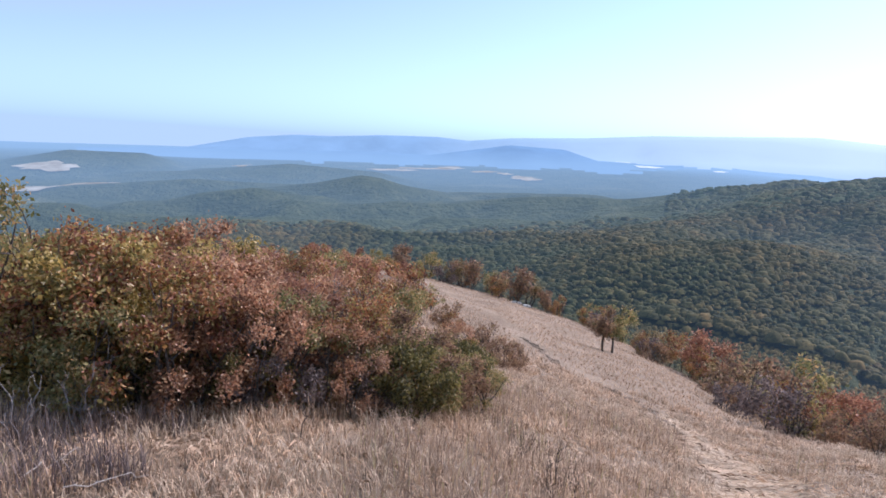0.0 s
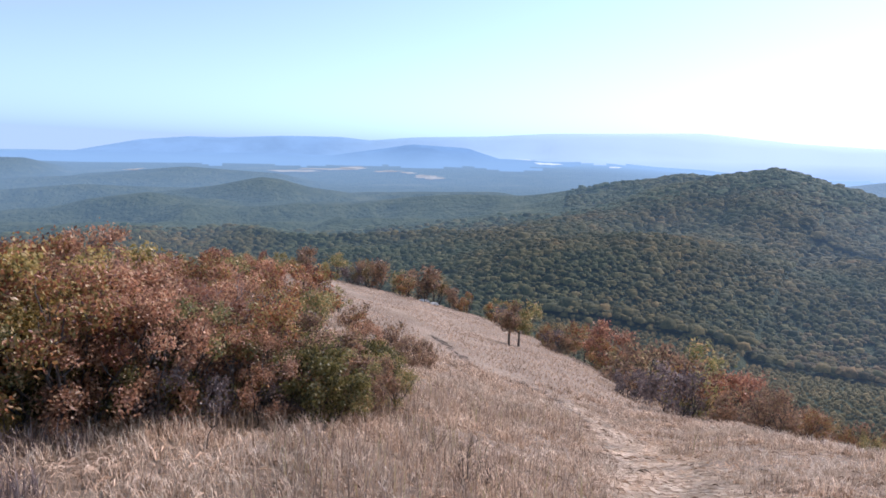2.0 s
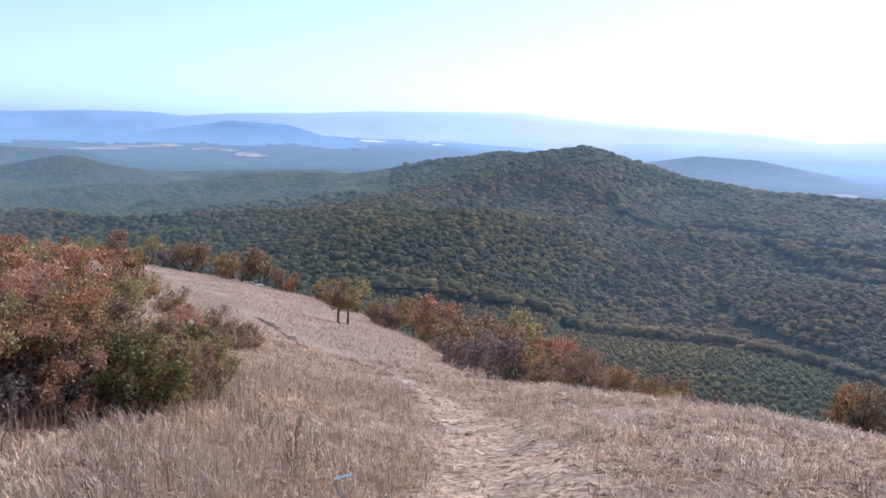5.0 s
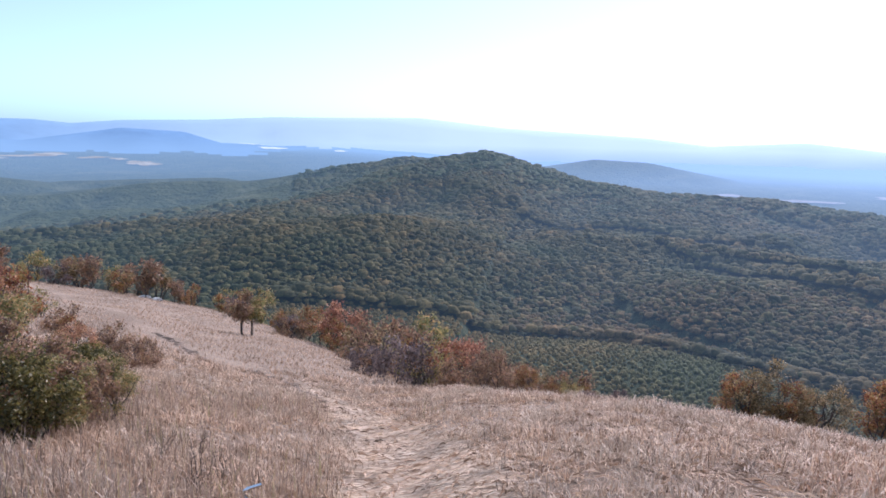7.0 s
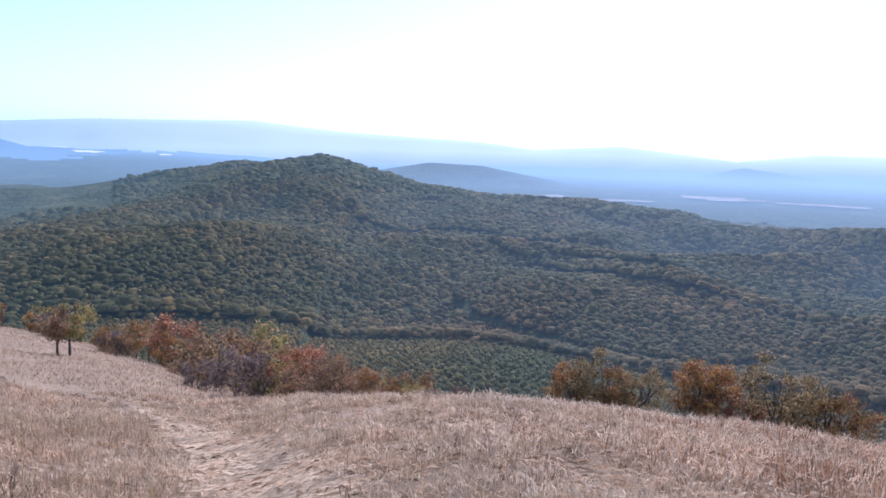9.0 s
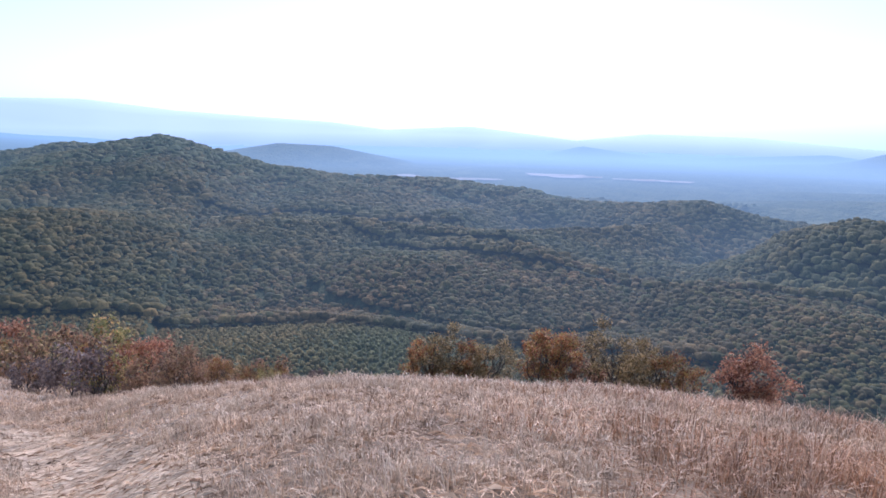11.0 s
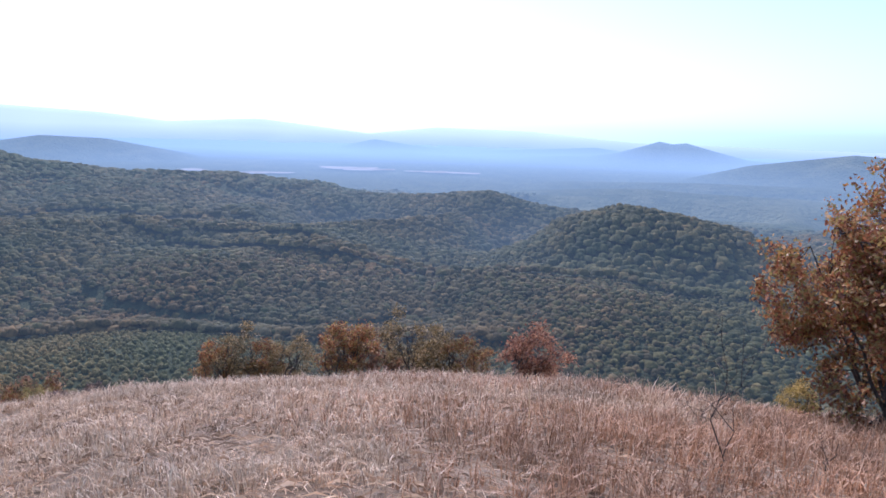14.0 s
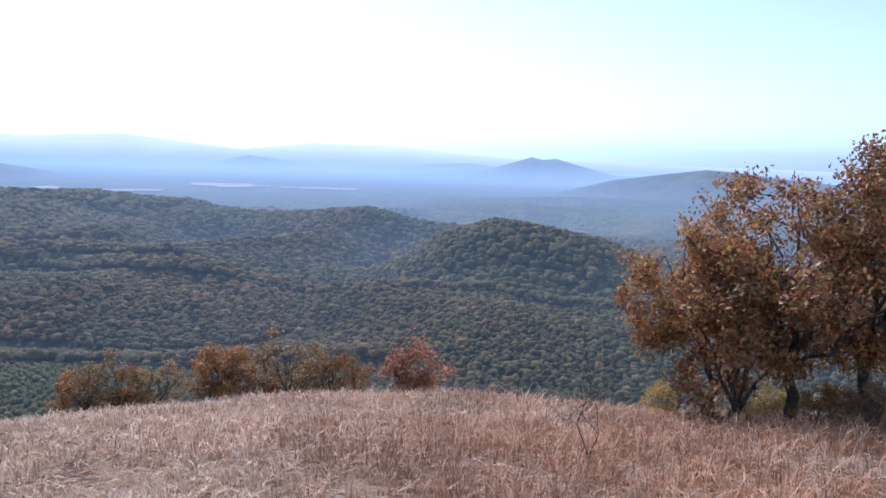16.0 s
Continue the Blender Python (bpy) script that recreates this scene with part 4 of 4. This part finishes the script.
# low young growth along the thicket's sunny foot
az = -2.6
while az < 34:
    pool = ["green", "brown", "olive", "green"] if az < 5 else ["dusk", "brown", "olive", "pink"] if az < 14 else ["pink", "red", "olive", "green"] if az < 20 else ["yellow", "yellow", "olive", "rust"]
    kind = random.choice(pool)
    shrub(kind, az, random.uniform(7.5, 8.5) + float(lerp(az, [-3, 3], [1.6, 0.0])), random.uniform(0.3, 0.5) * float(lerp(az, [3, 12, 20, 26], [0.9, 1.1, 1.3, 1.6])) * (1.4 if kind == "green" else 1.0), "young growth before the thicket")
    az += random.uniform(1.1, 1.9)

# dark green shrubs at the thicket's end, a fresh sprig, low withered scrub on the slope
for kind, az, r, sc in [("green", -1.8, 10.2, 0.5), ("green", 0.2, 10.3, 0.5), ("green", 2.6, 9.6, 0.4), ("green", 24.5, 8.0, 0.45), ("green", 29.5, 8.2, 0.5), ("green", 17.6, 8.2, 0.3), ("brown", 3.2, 8.6, 0.6), ("brown", 9.5, 8.2, 0.6),
                        ("brown", -4.6, 15.5, 0.42), ("brown", -6.0, 17, 0.36), ("brown", -3.6, 20, 0.4), ("yellow", 20.6, 8.3, 0.72), ("yellow", 22.4, 7.8, 0.6), ("yellow", 25.0, 7.8, 0.6), ("pink", 18.4, 7.8, 0.62), ("pink", 15.6, 7.9, 0.56), ("olive", 12.2, 8.1, 0.58), ("olive", 9.8, 8.2, 0.5), ("olive", 28.0, 7.7, 0.6), ("olive", 31.5, 8.8, 0.85), ("pink", 17.4, 8.6, 0.7), ("pink", 13.6, 9.2, 0.66)]:
    shrub(kind, az, r, sc, "shrubs before the thicket")


def bare(name, seed, height, stems, spread, thick, mat=TWIG, forks=5, lean=0.0):
    """Leafless stems with side twigs, each stem a part."""
    rs = np.random.default_rng(seed)
    top = new(name)
    for s in range(stems):
        t = 2 * math.pi * (s + rs.uniform(0, 0.7)) / stems
        tip = Vector((math.cos(t) * spread * rs.uniform(0.4, 1) + lean, math.sin(t) * spread * rs.uniform(0.4, 1), height * rs.uniform(0.75, 1.0)))
        pts = bent(Vector((0, 0, -0.05)), tip, rs, 0.05 * height, 6)
        tubes = [tube(pts, np.linspace(thick, thick * 0.3, 7), 6)]
        for k in range(forks):
            p = pts[2 + k % 4]
            q = p + (Vector(rs.normal(0, 1, 3)) + Vector((0, 0, 1.1))).normalized() * height * rs.uniform(0.15, 0.35)
            sub = bent(p, q, rs, 0.02 * height, 3)
            tubes.append(tube(sub, np.linspace(thick * 0.5, thick * 0.2, 4), 4))
            for _ in range(2):
                q2 = sub[2] + (Vector(rs.normal(0, 1, 3)) + Vector((0, 0, 0.8))).normalized() * height * 0.13
                tubes.append(tube([sub[2], q2], [thick * 0.25, thick * 0.12], 3))
        stem = new("stem", join_tubes("stem", tubes[:1], mat))
        stem.parent = top
        twigs = new("twig_mass", join_tubes("twig_mass", tubes[1:], mat))
        twigs.parent = stem
        tagged(twigs, "thin bare twigs", kind="stuff")
    return top


def stand(ob, az, r, label, category, turn=0.0, tilt=0.0, up=0.0):
    ob.matrix_world = Matrix.Translation(spot(az, r, -up)) @ Matrix.Rotation(radians(turn), 4, "Z") @ Matrix.Rotation(radians(tilt), 4, "Y")
    return tagged(ob, label, category)


stand(bare("sapling", 41, 1.4, 2, 0.2, 0.006, BARK, 10), -94.0, 6.1, "dead leafless sapling with two crossing stems", "sapling")
stand(bare("dead_stalk", 42, 0.55, 1, 0.1, 0.007, BARK, 2), -101.0, 6.4, "dark dead stalk leaning over the grass", "stalk", 0, -28)
stand(bare("dead_stalk", 43, 0.42, 2, 0.12, 0.006, TWIG, 2), -106.0, 7.2, "pale broken dead stalk in the grass", "stalk", 60, 20)
stand(bare("dead_shrub", 44, 0.6, 3, 0.2, 0.009, TWIG, 6), 18.3, 7.6, "grey leafless dead shrub before the thicket", "shrub")
stand(bare("dead_shrub", 45, 0.7, 4, 0.35, 0.009, TWIG, 6), 27.0, 6.9, "grey dead shrub with arching canes", "shrub")
stand(bare("dead_shrub", 46, 0.6, 4, 0.4, 0.008, TWIG, 6), 31.0, 6.6, "grey dead shrub with tangled canes", "shrub")
stand(bare("dead_shrub", 47, 1.5, 7, 0.7, 0.012, TWIG, 8), 10.2, 9.6, "grey bare shrub standing among brown leaves", "shrub")
stand(bare("dead_shrub", 48, 1.3, 7, 0.6, 0.012, TWIG, 8), 7.6, 9.9, "grey bare shrub standing among brown leaves", "shrub")
stand(bare("weed_stalk", 49, 0.5, 1, 0.03, 0.006, BARK, 3), 10.9, 6.3, "dark upright weed stalk in the dry grass", "weed")
stand(bare("weed", 50, 0.5, 4, 0.14, 0.005, BARK, 5), -9.5, 6.1, "brownish dry weed with several thin stems", "weed")
stand(bare("weed", 51, 0.42, 3, 0.12, 0.005, BARK, 5), -11.5, 6.6, "dark dry weed with thin stems", "weed")
stand(bare("weed", 52, 0.36, 5, 0.2, 0.005, BARK, 4), -7.0, 7.2, "brown dry weed spreading low", "weed")


def stick(az, r, length, turn, thick, label):
    ob = new("fallen_stick", join_tubes("fallen_stick", [tube(bent(Vector((-length / 2, 0, 0)), Vector((length / 2, 0, 0.02)), np.random.default_rng(int(r * 10)), 0.03, 6), np.linspace(thick, thick * 0.5, 7), 6)], PALE))
    ob.matrix_world = Matrix.Translation(spot(az, r, -0.13)) @ Matrix.Rotation(radians(turn), 4, "Z")
    return tagged(ob, label, "stick")


PALE = material("bleached_wood", lambda nt: principled(nt, ramp(nt, noise_tex(nt, 12), [(0.3, (0.34, 0.28, 0.23)), (0.7, (0.54, 0.47, 0.4))]), 0.8))
stick(-105.0, 5.6, 0.75, 75 - 102, 0.007, "long bleached stick lying in reddish grass")
stick(25.5, 4.9, 0.5, 20, 0.005, "bleached stick lying in the dry grass")
stick(29.0, 5.4, 0.45, 70, 0.005, "bleached bent stick lying in the dry grass")

# the eroded edge beside the path, and pale stones on the crest
def rut_build(nt):
    n = noise_tex(nt, 7, 6, 0.7)
    return principled(nt, ramp(nt, n, [(0.3, (0.13, 0.095, 0.07)), (0.7, (0.3, 0.225, 0.17))]), 0.95, n, 1.0, 0.05, 0.1)


RUT = material("bare_rut_soil", rut_build)


def rut(line, width, height, seed, label):
    """A ragged low bank of bare soil along a line of azimuth and distance."""
    rs = np.random.default_rng(seed)
    p = np.array([(way(a_)[0] * r_, way(a_)[1] * r_) for a_, r_ in line])
    verts, faces = [], []
    steps = 60
    for i in range(steps + 1):
        u = i / steps * (len(p) - 1)
        k = min(int(u), len(p) - 2)
        c = p[k] + (p[k + 1] - p[k]) * (u - k)
        d = p[k + 1] - p[k]
        side = np.array([-d[1], d[0]]) / np.linalg.norm(d)
        c = c + side * rs.normal(0, 0.12)
        w, h_ = width * rs.uniform(0.3, 1.2), height * rs.uniform(0.2, 1.1)
        for off, up in ((-w, -0.03), (-w * 0.3, h_), (w * 0.3, h_ * 0.7), (w, -0.03)):
            q = c + side * off
            verts.append((q[0], q[1], float(land(np.array([q[0]]), np.array([q[1]]))[0][0]) + up))
    for i in range(steps):
        for k in range(3):
            faces.append((i * 4 + k, i * 4 + k + 1, i * 4 + k + 5, i * 4 + k + 4))
    me = bpy.data.meshes.new("path_bank")
    me.from_pydata(verts, [], faces)
    me.materials.append(RUT)
    return tagged(new("path_bank", me), label, "path bank", kind="structure")


rut([(-19.2, 13.6), (-17.5, 17), (-15.5, 20), (-13.5, 21.6)], 0.1, 0.07, 5, "dark eroded edge of bare soil beside the footpath")
rut([(-10.4, 21.6), (-9.2, 25), (-7.6, 28.5), (-6.6, 31)], 0.1, 0.07, 6, "dark worn rut crossing the dry meadow")


def stone(az, r, sx, sy, sz, seed, label):
    bm = bmesh.new()
    bmesh.ops.create_icosphere(bm, subdivisions=3, radius=1)
    for v in bm.verts:
        n = noise.noise(v.co * 1.7 + Vector((seed, 0, 0))) * 0.35
        v.co = Vector((v.co.x * sx, v.co.y * sy, v.co.z * sz)) * (1 + n)
    me = bpy.data.meshes.new("stone")
    bm.to_mesh(me)
    bm.free()
    me.materials.append(STONE)
    ob = new("stone", me)
    ob.matrix_world = Matrix.Translation(spot(az, r, -sz * 0.2)) @ Matrix.Rotation(radians(az), 4, "Z")
    return tagged(ob, label, "stone")


STONE = material("pale_limestone", lambda nt: principled(nt, ramp(nt, noise_tex(nt, 4, 6), [(0.3, (0.38, 0.35, 0.31)), (0.7, (0.6, 0.56, 0.5))]), 0.9, noise_tex(nt, 9, 5), 0.6, 0.05))
stone(-5.9, 78, 0.7, 0.4, 0.22, 1, "pale limestone slab at the meadow edge")
stone(-6.8, 75, 0.5, 0.3, 0.25, 2, "small pale limestone block at the meadow edge")

# a thin bent metal rod stuck in the ground before the viewer
def steel_build(nt):
    p = node(nt, "ShaderNodeBsdfPrincipled", Metallic=1.0, Roughness=0.14)
    nt.links.new(ramp(nt, noise_tex(nt, 60), [(0.3, (0.5, 0.49, 0.48)), (0.7, (0.66, 0.65, 0.64))]), p.inputs["Base Color"])
    return p.outputs[0]


STEEL = material("polished_steel", steel_build)
corner = Vector((0.485, 1.955, 0.612))
across = Vector((0.96, -0.24, 0)).normalized()
rod_foot = corner + across * 0.2
rod_foot.z = float(land(np.array([rod_foot.x]), np.array([rod_foot.y]))[0][0])
rod = [rod_foot - Vector((0, 0, 0.15)), rod_foot, corner + across * 0.03 - Vector((0, 0, 0.08)), corner + across * 0.012 - Vector((0, 0, 0.04)), corner + across * 0.003 - Vector((0, 0, 0.022)),
       corner - Vector((0, 0, 0.012)), corner + across * 0.003 - Vector((0, 0, 0.004)), corner + across * 0.01, corner + across * 0.02 + Vector((0, 0, 0.003)), corner + across * 0.052 + Vector((0, 0, 0.01))]
rod_ob = new("metal_rod", join_tubes("metal_rod", [tube(rod, [0.0052] * (len(rod) - 1) + [0.0046], 14)], STEEL))
tagged(rod_ob, "thin polished metal rod with a bent top, stuck in the ground", "rod")

# ---------------------------------------------------------------- grass
PATH = [(-30, 3.5), (-27.8, 6.5), (-25.6, 9), (-23.2, 11.5), (-20.6, 14.2), (-16.5, 20), (-13, 22.5), (-9, 26), (-7, 30), (-4, 43), (-0.4, 66), (3, 90)]
PATH_R, PATH_W = [3, 7, 11, 15, 25, 90], [0.85, 0.7, 0.5, 0.35, 0.35, 1.0]      # half width by distance
path_xy = np.array([(way(a_)[0] * r_, way(a_)[1] * r_) for a_, r_ in PATH])


def path_gap(x, y):
    """Distance from the middle of the path."""
    best = np.full(len(x), 1e9)
    for p, q in zip(path_xy[:-1], path_xy[1:]):
        d = q - p
        f = np.clip(((x - p[0]) * d[0] + (y - p[1]) * d[1]) / (d @ d), 0, 1)
        best = np.minimum(best, np.hypot(x - p[0] - f * d[0], y - p[1] - f * d[1]))
    return best


def blades(name, x, y, z, h, w, lean, mat, label, rs):
    """Dry blades, each bent over in two pieces."""
    n = len(x)
    t = rs.uniform(0, 2 * np.pi, n)
    d = np.stack([np.cos(t), np.sin(t), np.zeros(n)], -1)
    s = np.stack([-np.sin(t), np.cos(t), np.zeros(n)], -1)
    b = np.stack([x, y, z - 0.02], -1)
    upv = np.array([0, 0, 1.0])
    m1 = b + upv * (h * 0.6)[:, None] + d * (h * lean * 0.35)[:, None]
    tip = b + upv * (h * np.sqrt(np.clip(1 - 0.5 * lean ** 2, 0.1, 1)))[:, None] + d * (h * lean)[:, None]
    v = np.stack([b - s * w[:, None], b + s * w[:, None], m1 + s * (w * 0.7)[:, None], m1 - s * (w * 0.7)[:, None], tip], 1).reshape(-1, 3)
    f = (np.array([[0, 1, 2], [0, 2, 3], [3, 2, 4]])[None] + (np.arange(n) * 5)[:, None, None]).reshape(-1, 3)
    return tagged(new(name, np_mesh(name, v, f, [mat])), label, "grass", kind="stuff")


def sow(count, r0, r1, az0, az1, rs, power=1.0):
    r = (r0 ** (2 * power) + rs.uniform(0, 1, count) * (r1 ** (2 * power) - r0 ** (2 * power))) ** (1 / (2 * power))
    a = np.radians(rs.uniform(az0, az1, count))
    return -np.sin(a) * r, np.cos(a) * r, r, np.degrees(a)


rs = np.random.default_rng(77)
# tufts near the viewer
tx, ty, tr, ta = sow(11000, 3.0, 22, -120, 42, rs, 0.7)
gap = path_gap(tx, ty)
wet = value_noise(tx, ty, 1.6, 21) + 0.8 * value_noise(tx, ty, 0.42, 23)
keep = (gap > lerp(tr, PATH_R, PATH_W) * rs.uniform(0.75, 1.25, len(tx))) | (rs.uniform(0, 1, len(tx)) < 0.05)
tx, ty, tr, ta, wet = tx[keep], ty[keep], tr[keep], ta[keep], wet[keep]
each = 14
x = np.repeat(tx, each) + rs.normal(0, 0.07, len(tx) * each)
y = np.repeat(ty, each) + rs.normal(0, 0.07, len(tx) * each)
az_ = np.repeat(ta, each)
tall = 0.85 * np.repeat(np.clip(0.19 + 0.11 * wet + lerp(ta, [-110, -80, -60, -40, -20, -8, 10, 40], [0.14, 0.12, 0.04, -0.03, -0.03, -0.02, -0.02, 0.0]), 0.08, 0.6), each) * rs.uniform(0.5, 1.25, len(x))
lean = np.repeat(rs.uniform(0.0, 0.7, len(tx)), each) + rs.uniform(0.1, 0.9, len(x))
z, _ = land(x, y)
red = (az_ + rs.normal(0, 9, len(x)) < -66) & (np.repeat(value_noise(tx, ty, 2.2, 22), each) > -0.35)
for mask, name, mat, label in ((~red, "dry_grass", STRAW, "tall pale dry grass over the hilltop"), (red, "reddish_grass", REDGRASS, "reddish brown dry grass on the brow")):
    blades(name, x[mask], y[mask], z[mask], tall[mask], 0.0032 + 0.00028 * np.hypot(x[mask], y[mask]), lean[mask], mat, label, rs)
# meadow further out
x, y, r, a = sow(95000, 20, 95, -60, 12, rs, 0.6)
e = lerp(a, DOME[:, 0], DOME[:, 3]) + 6
keep = (r < e) & (path_gap(x, y) > 0.2 + 1.0 * rs.uniform(0, 1, len(x)))
x, y, r = x[keep], y[keep], r[keep]
z, _ = land(x, y)
blades("meadow_grass", x, y, z, rs.uniform(0.06, 0.24, len(x)), np.full(len(x), 0.013), rs.uniform(0.7, 1.3, len(x)), MEADOW, "short straw coloured meadow grass along the spur", rs)
# matted straw lying over the ground, thickest along the path and on the open brow
def mats(name, x, y, length, width, mat, label, rs, across, stray=0.9):
    """Flat-lying blades, bowed a little off the ground, combed one way in patches."""
    n = len(x)
    t = across + stray * value_noise(x, y, 0.7, 31) + rs.normal(0, 0.35 * stray, n)
    d = np.stack([np.cos(t), np.sin(t)], -1) * length[:, None]
    side = np.stack([-np.sin(t), np.cos(t)], -1) * width[:, None]
    p = np.stack([x, y], -1)
    rows = []
    for q, s_, h in ((p - d, 0.3, 0.0), (p, 1.0, 1.0), (p + d, 0.2, 0.1)):
        for sign in (-1, 1):
            xy = q + sign * s_ * side
            rows.append(np.stack([xy[:, 0], xy[:, 1], land(q[:, 0], q[:, 1])[0] + 0.02 + h * length * rs.uniform(0.15, 0.45, n) * min(stray + 0.1, 1)], -1))
    v = np.stack(rows, 1).reshape(-1, 3)
    f = (np.array([[0, 1, 3, 2], [2, 3, 5, 4]])[None] + (np.arange(n) * 6)[:, None, None]).reshape(-1, 4)
    return tagged(new(name, np_mesh(name, v, f, [mat])), label, "grass", kind="stuff")


# the footpath itself: a ragged strip of pale dusty soil
def dust_build(nt):
    n, big = noise_tex(nt, 6, 7, 0.7), noise_tex(nt, 0.9, 4)
    c = ramp(nt, n, [(0.3, (0.5, 0.4, 0.32)), (0.7, (0.78, 0.67, 0.57))])
    c = mix_rgb(nt, 1.0, c, ramp(nt, big, [(0.35, (0.85, 0.82, 0.8)), (0.65, (1.1, 1.1, 1.1))]), "MULTIPLY")
    return principled(nt, c, 0.95, n, 0.7, 0.04, 0.1)


pr, pa = np.linspace(3.6, 13, 240), np.array([a_ for a_, r_ in PATH])
pa = lerp(pr, [r_ for a_, r_ in PATH], pa)
cx, cy = -np.sin(np.radians(pa)) * pr, np.cos(np.radians(pa)) * pr
dx, dy = np.gradient(cx), np.gradient(cy)
ln = np.hypot(dx, dy)
edge = lerp(pr, PATH_R, PATH_W) * lerp(pr, [3, 9, 13], [0.8, 0.65, 0.05])
wander = 0.3 * edge * value_noise(cx, cy, 1.1, 73)
offs = np.linspace(-1, 1, 7)[None] * (edge * (1 + 0.35 * value_noise(cx, cy, 0.8, 71) + 0.3 * value_noise(cx, cy, 0.27, 72)))[:, None] + wander[:, None]
fx, fy = cx[:, None] - (dy / ln)[:, None] * offs, cy[:, None] + (dx / ln)[:, None] * offs
fz = land(fx, fy)[0] + 0.012 - 0.03 * (np.abs(np.linspace(-1, 1, 7))[None] ** 4)
i, j = np.meshgrid(np.arange(239), np.arange(6), indexing="ij")
q = np.stack([i * 7 + j, (i + 1) * 7 + j, (i + 1) * 7 + j + 1, i * 7 + j + 1], -1).reshape(-1, 4)
tagged(new("footpath", np_mesh("footpath", np.stack([fx, fy, fz], -1).reshape(-1, 3), q[:, ::-1], [material("pale_path_dust", dust_build)], True)), "pale trodden footpath of dusty soil across the meadow", "path", kind="structure")
# sheaves of trodden straw lying across the path, one behind another
sx, sy, sr, sa = sow(8000, 3.5, 18, -34, -12, rs, 0.6)
on = path_gap(sx, sy) < lerp(sr, PATH_R, PATH_W) * rs.uniform(0.7, 1.15, len(sx))
sx, sy, sa = sx[on], sy[on], np.radians(sa[on])
each = 14
along, depth = rs.normal(0, 0.13, (len(sx), each)), rs.normal(0, 0.025, (len(sx), each)) 
x = (sx[:, None] + along * np.cos(sa)[:, None] - depth * np.sin(sa)[:, None]).ravel()
y = (sy[:, None] + along * np.sin(sa)[:, None] + depth * np.cos(sa)[:, None]).ravel()
mats("trodden_straw", x, y, rs.uniform(0.06, 0.14, len(x)), rs.uniform(0.004, 0.009, len(x)), MAT_STRAW, "pale trodden straw lying along the footpath", rs, -0.42, 0.3)
# pale bleached tufts on the open brow beside the path
tx, ty, tr, ta = sow(7000, 3.4, 19, -70, 30, rs, 0.7)
on = (path_gap(tx, ty) > lerp(tr, PATH_R, PATH_W) * 0.9) & (value_noise(tx, ty, 0.9, 61) > lerp(ta, [-70, -24, -18, 0, 30], [0.1, -0.1, 0.25, 0.0, 0.15]))
tx, ty = tx[on], ty[on]
each = 13
x, y = np.repeat(tx, each) + rs.normal(0, 0.06, len(tx) * each), np.repeat(ty, each) + rs.normal(0, 0.06, len(tx) * each)
blades("bleached_grass", x, y, land(x, y)[0], rs.uniform(0.08, 0.24, len(x)), np.full(len(x), 0.004), rs.uniform(0.3, 1.0, len(x)), MAT_STRAW, "pale bleached grass tufts on the open brow", rs)
x, y, r, a = sow(42000, 3.0, 20, -120, 42, rs, 0.7)
mats("matted_grass", x, y, rs.uniform(0.05, 0.14, len(x)), rs.uniform(0.0025, 0.0055, len(x)), STRAW, "dry grass blades lying matted over the ground", rs, 1.5)
# brown weeds standing in patches in the grass
x, y, r, a = sow(26000, 3.0, 14, -50, 40, rs, 0.7)
patch = value_noise(x, y, 1.5, 51) + lerp(a, [-50, -24, -19, -15, -6, 4, 14, 40], [-0.4, -0.4, 0.4, 0.6, 0.5, 0.0, -0.3, 0.1])
keep = (patch > 0.3) & (path_gap(x, y) > lerp(r, PATH_R, PATH_W) * 1.05)
x, y = x[keep], y[keep]
z, _ = land(x, y)
blades("dry_weeds", x, y, z, rs.uniform(0.15, 0.42, len(x)), np.full(len(x), 0.004), rs.uniform(0.05, 0.7, len(x)), WEEDS, "brown grey dry weeds among the grass", rs)
# tall pale grass and sprigs growing up into the thicket's foot
x, y, r, a = sow(7000, 6.8, 8.6, -4, 34, rs, 1.0)
keep = value_noise(x, y, 0.5, 83) > -0.2
x, y = x[keep], y[keep]
blades("foot_grass", x, y, land(x, y)[0], rs.uniform(0.1, 0.32, len(x)), np.full(len(x), 0.0045), rs.uniform(0.1, 0.9, len(x)), STRAW, "tall dry grass along the foot of the thicket", rs)
# dark withered weeds before the thicket
x, y, r, a = sow(2600, 5.0, 7.4, 17, 38, rs, 0.8)
keep = value_noise(x, y, 0.8, 81) + lerp(a, [15, 20, 28, 38], [-0.5, -0.1, 0.25, 0.3]) > 0.05
x, y = x[keep], y[keep]
blades("withered_weeds", x, y, land(x, y)[0], rs.uniform(0.12, 0.42, len(x)), np.full(len(x), 0.005), rs.uniform(0.1, 0.9, len(x)), DUSK, "dark withered weeds before the thicket", rs)
# thin tall stalks left standing along the brow
x, y, r, a = sow(150, 6.0, 13.0, -108, -72, rs, 0.8)
blades("dry_stalks", x, y, land(x, y)[0], rs.uniform(0.3, 0.62, len(x)), np.full(len(x), 0.004), rs.uniform(0.0, 0.3, len(x)), WEEDS, "thin dry stalks standing above the grass on the brow", rs)
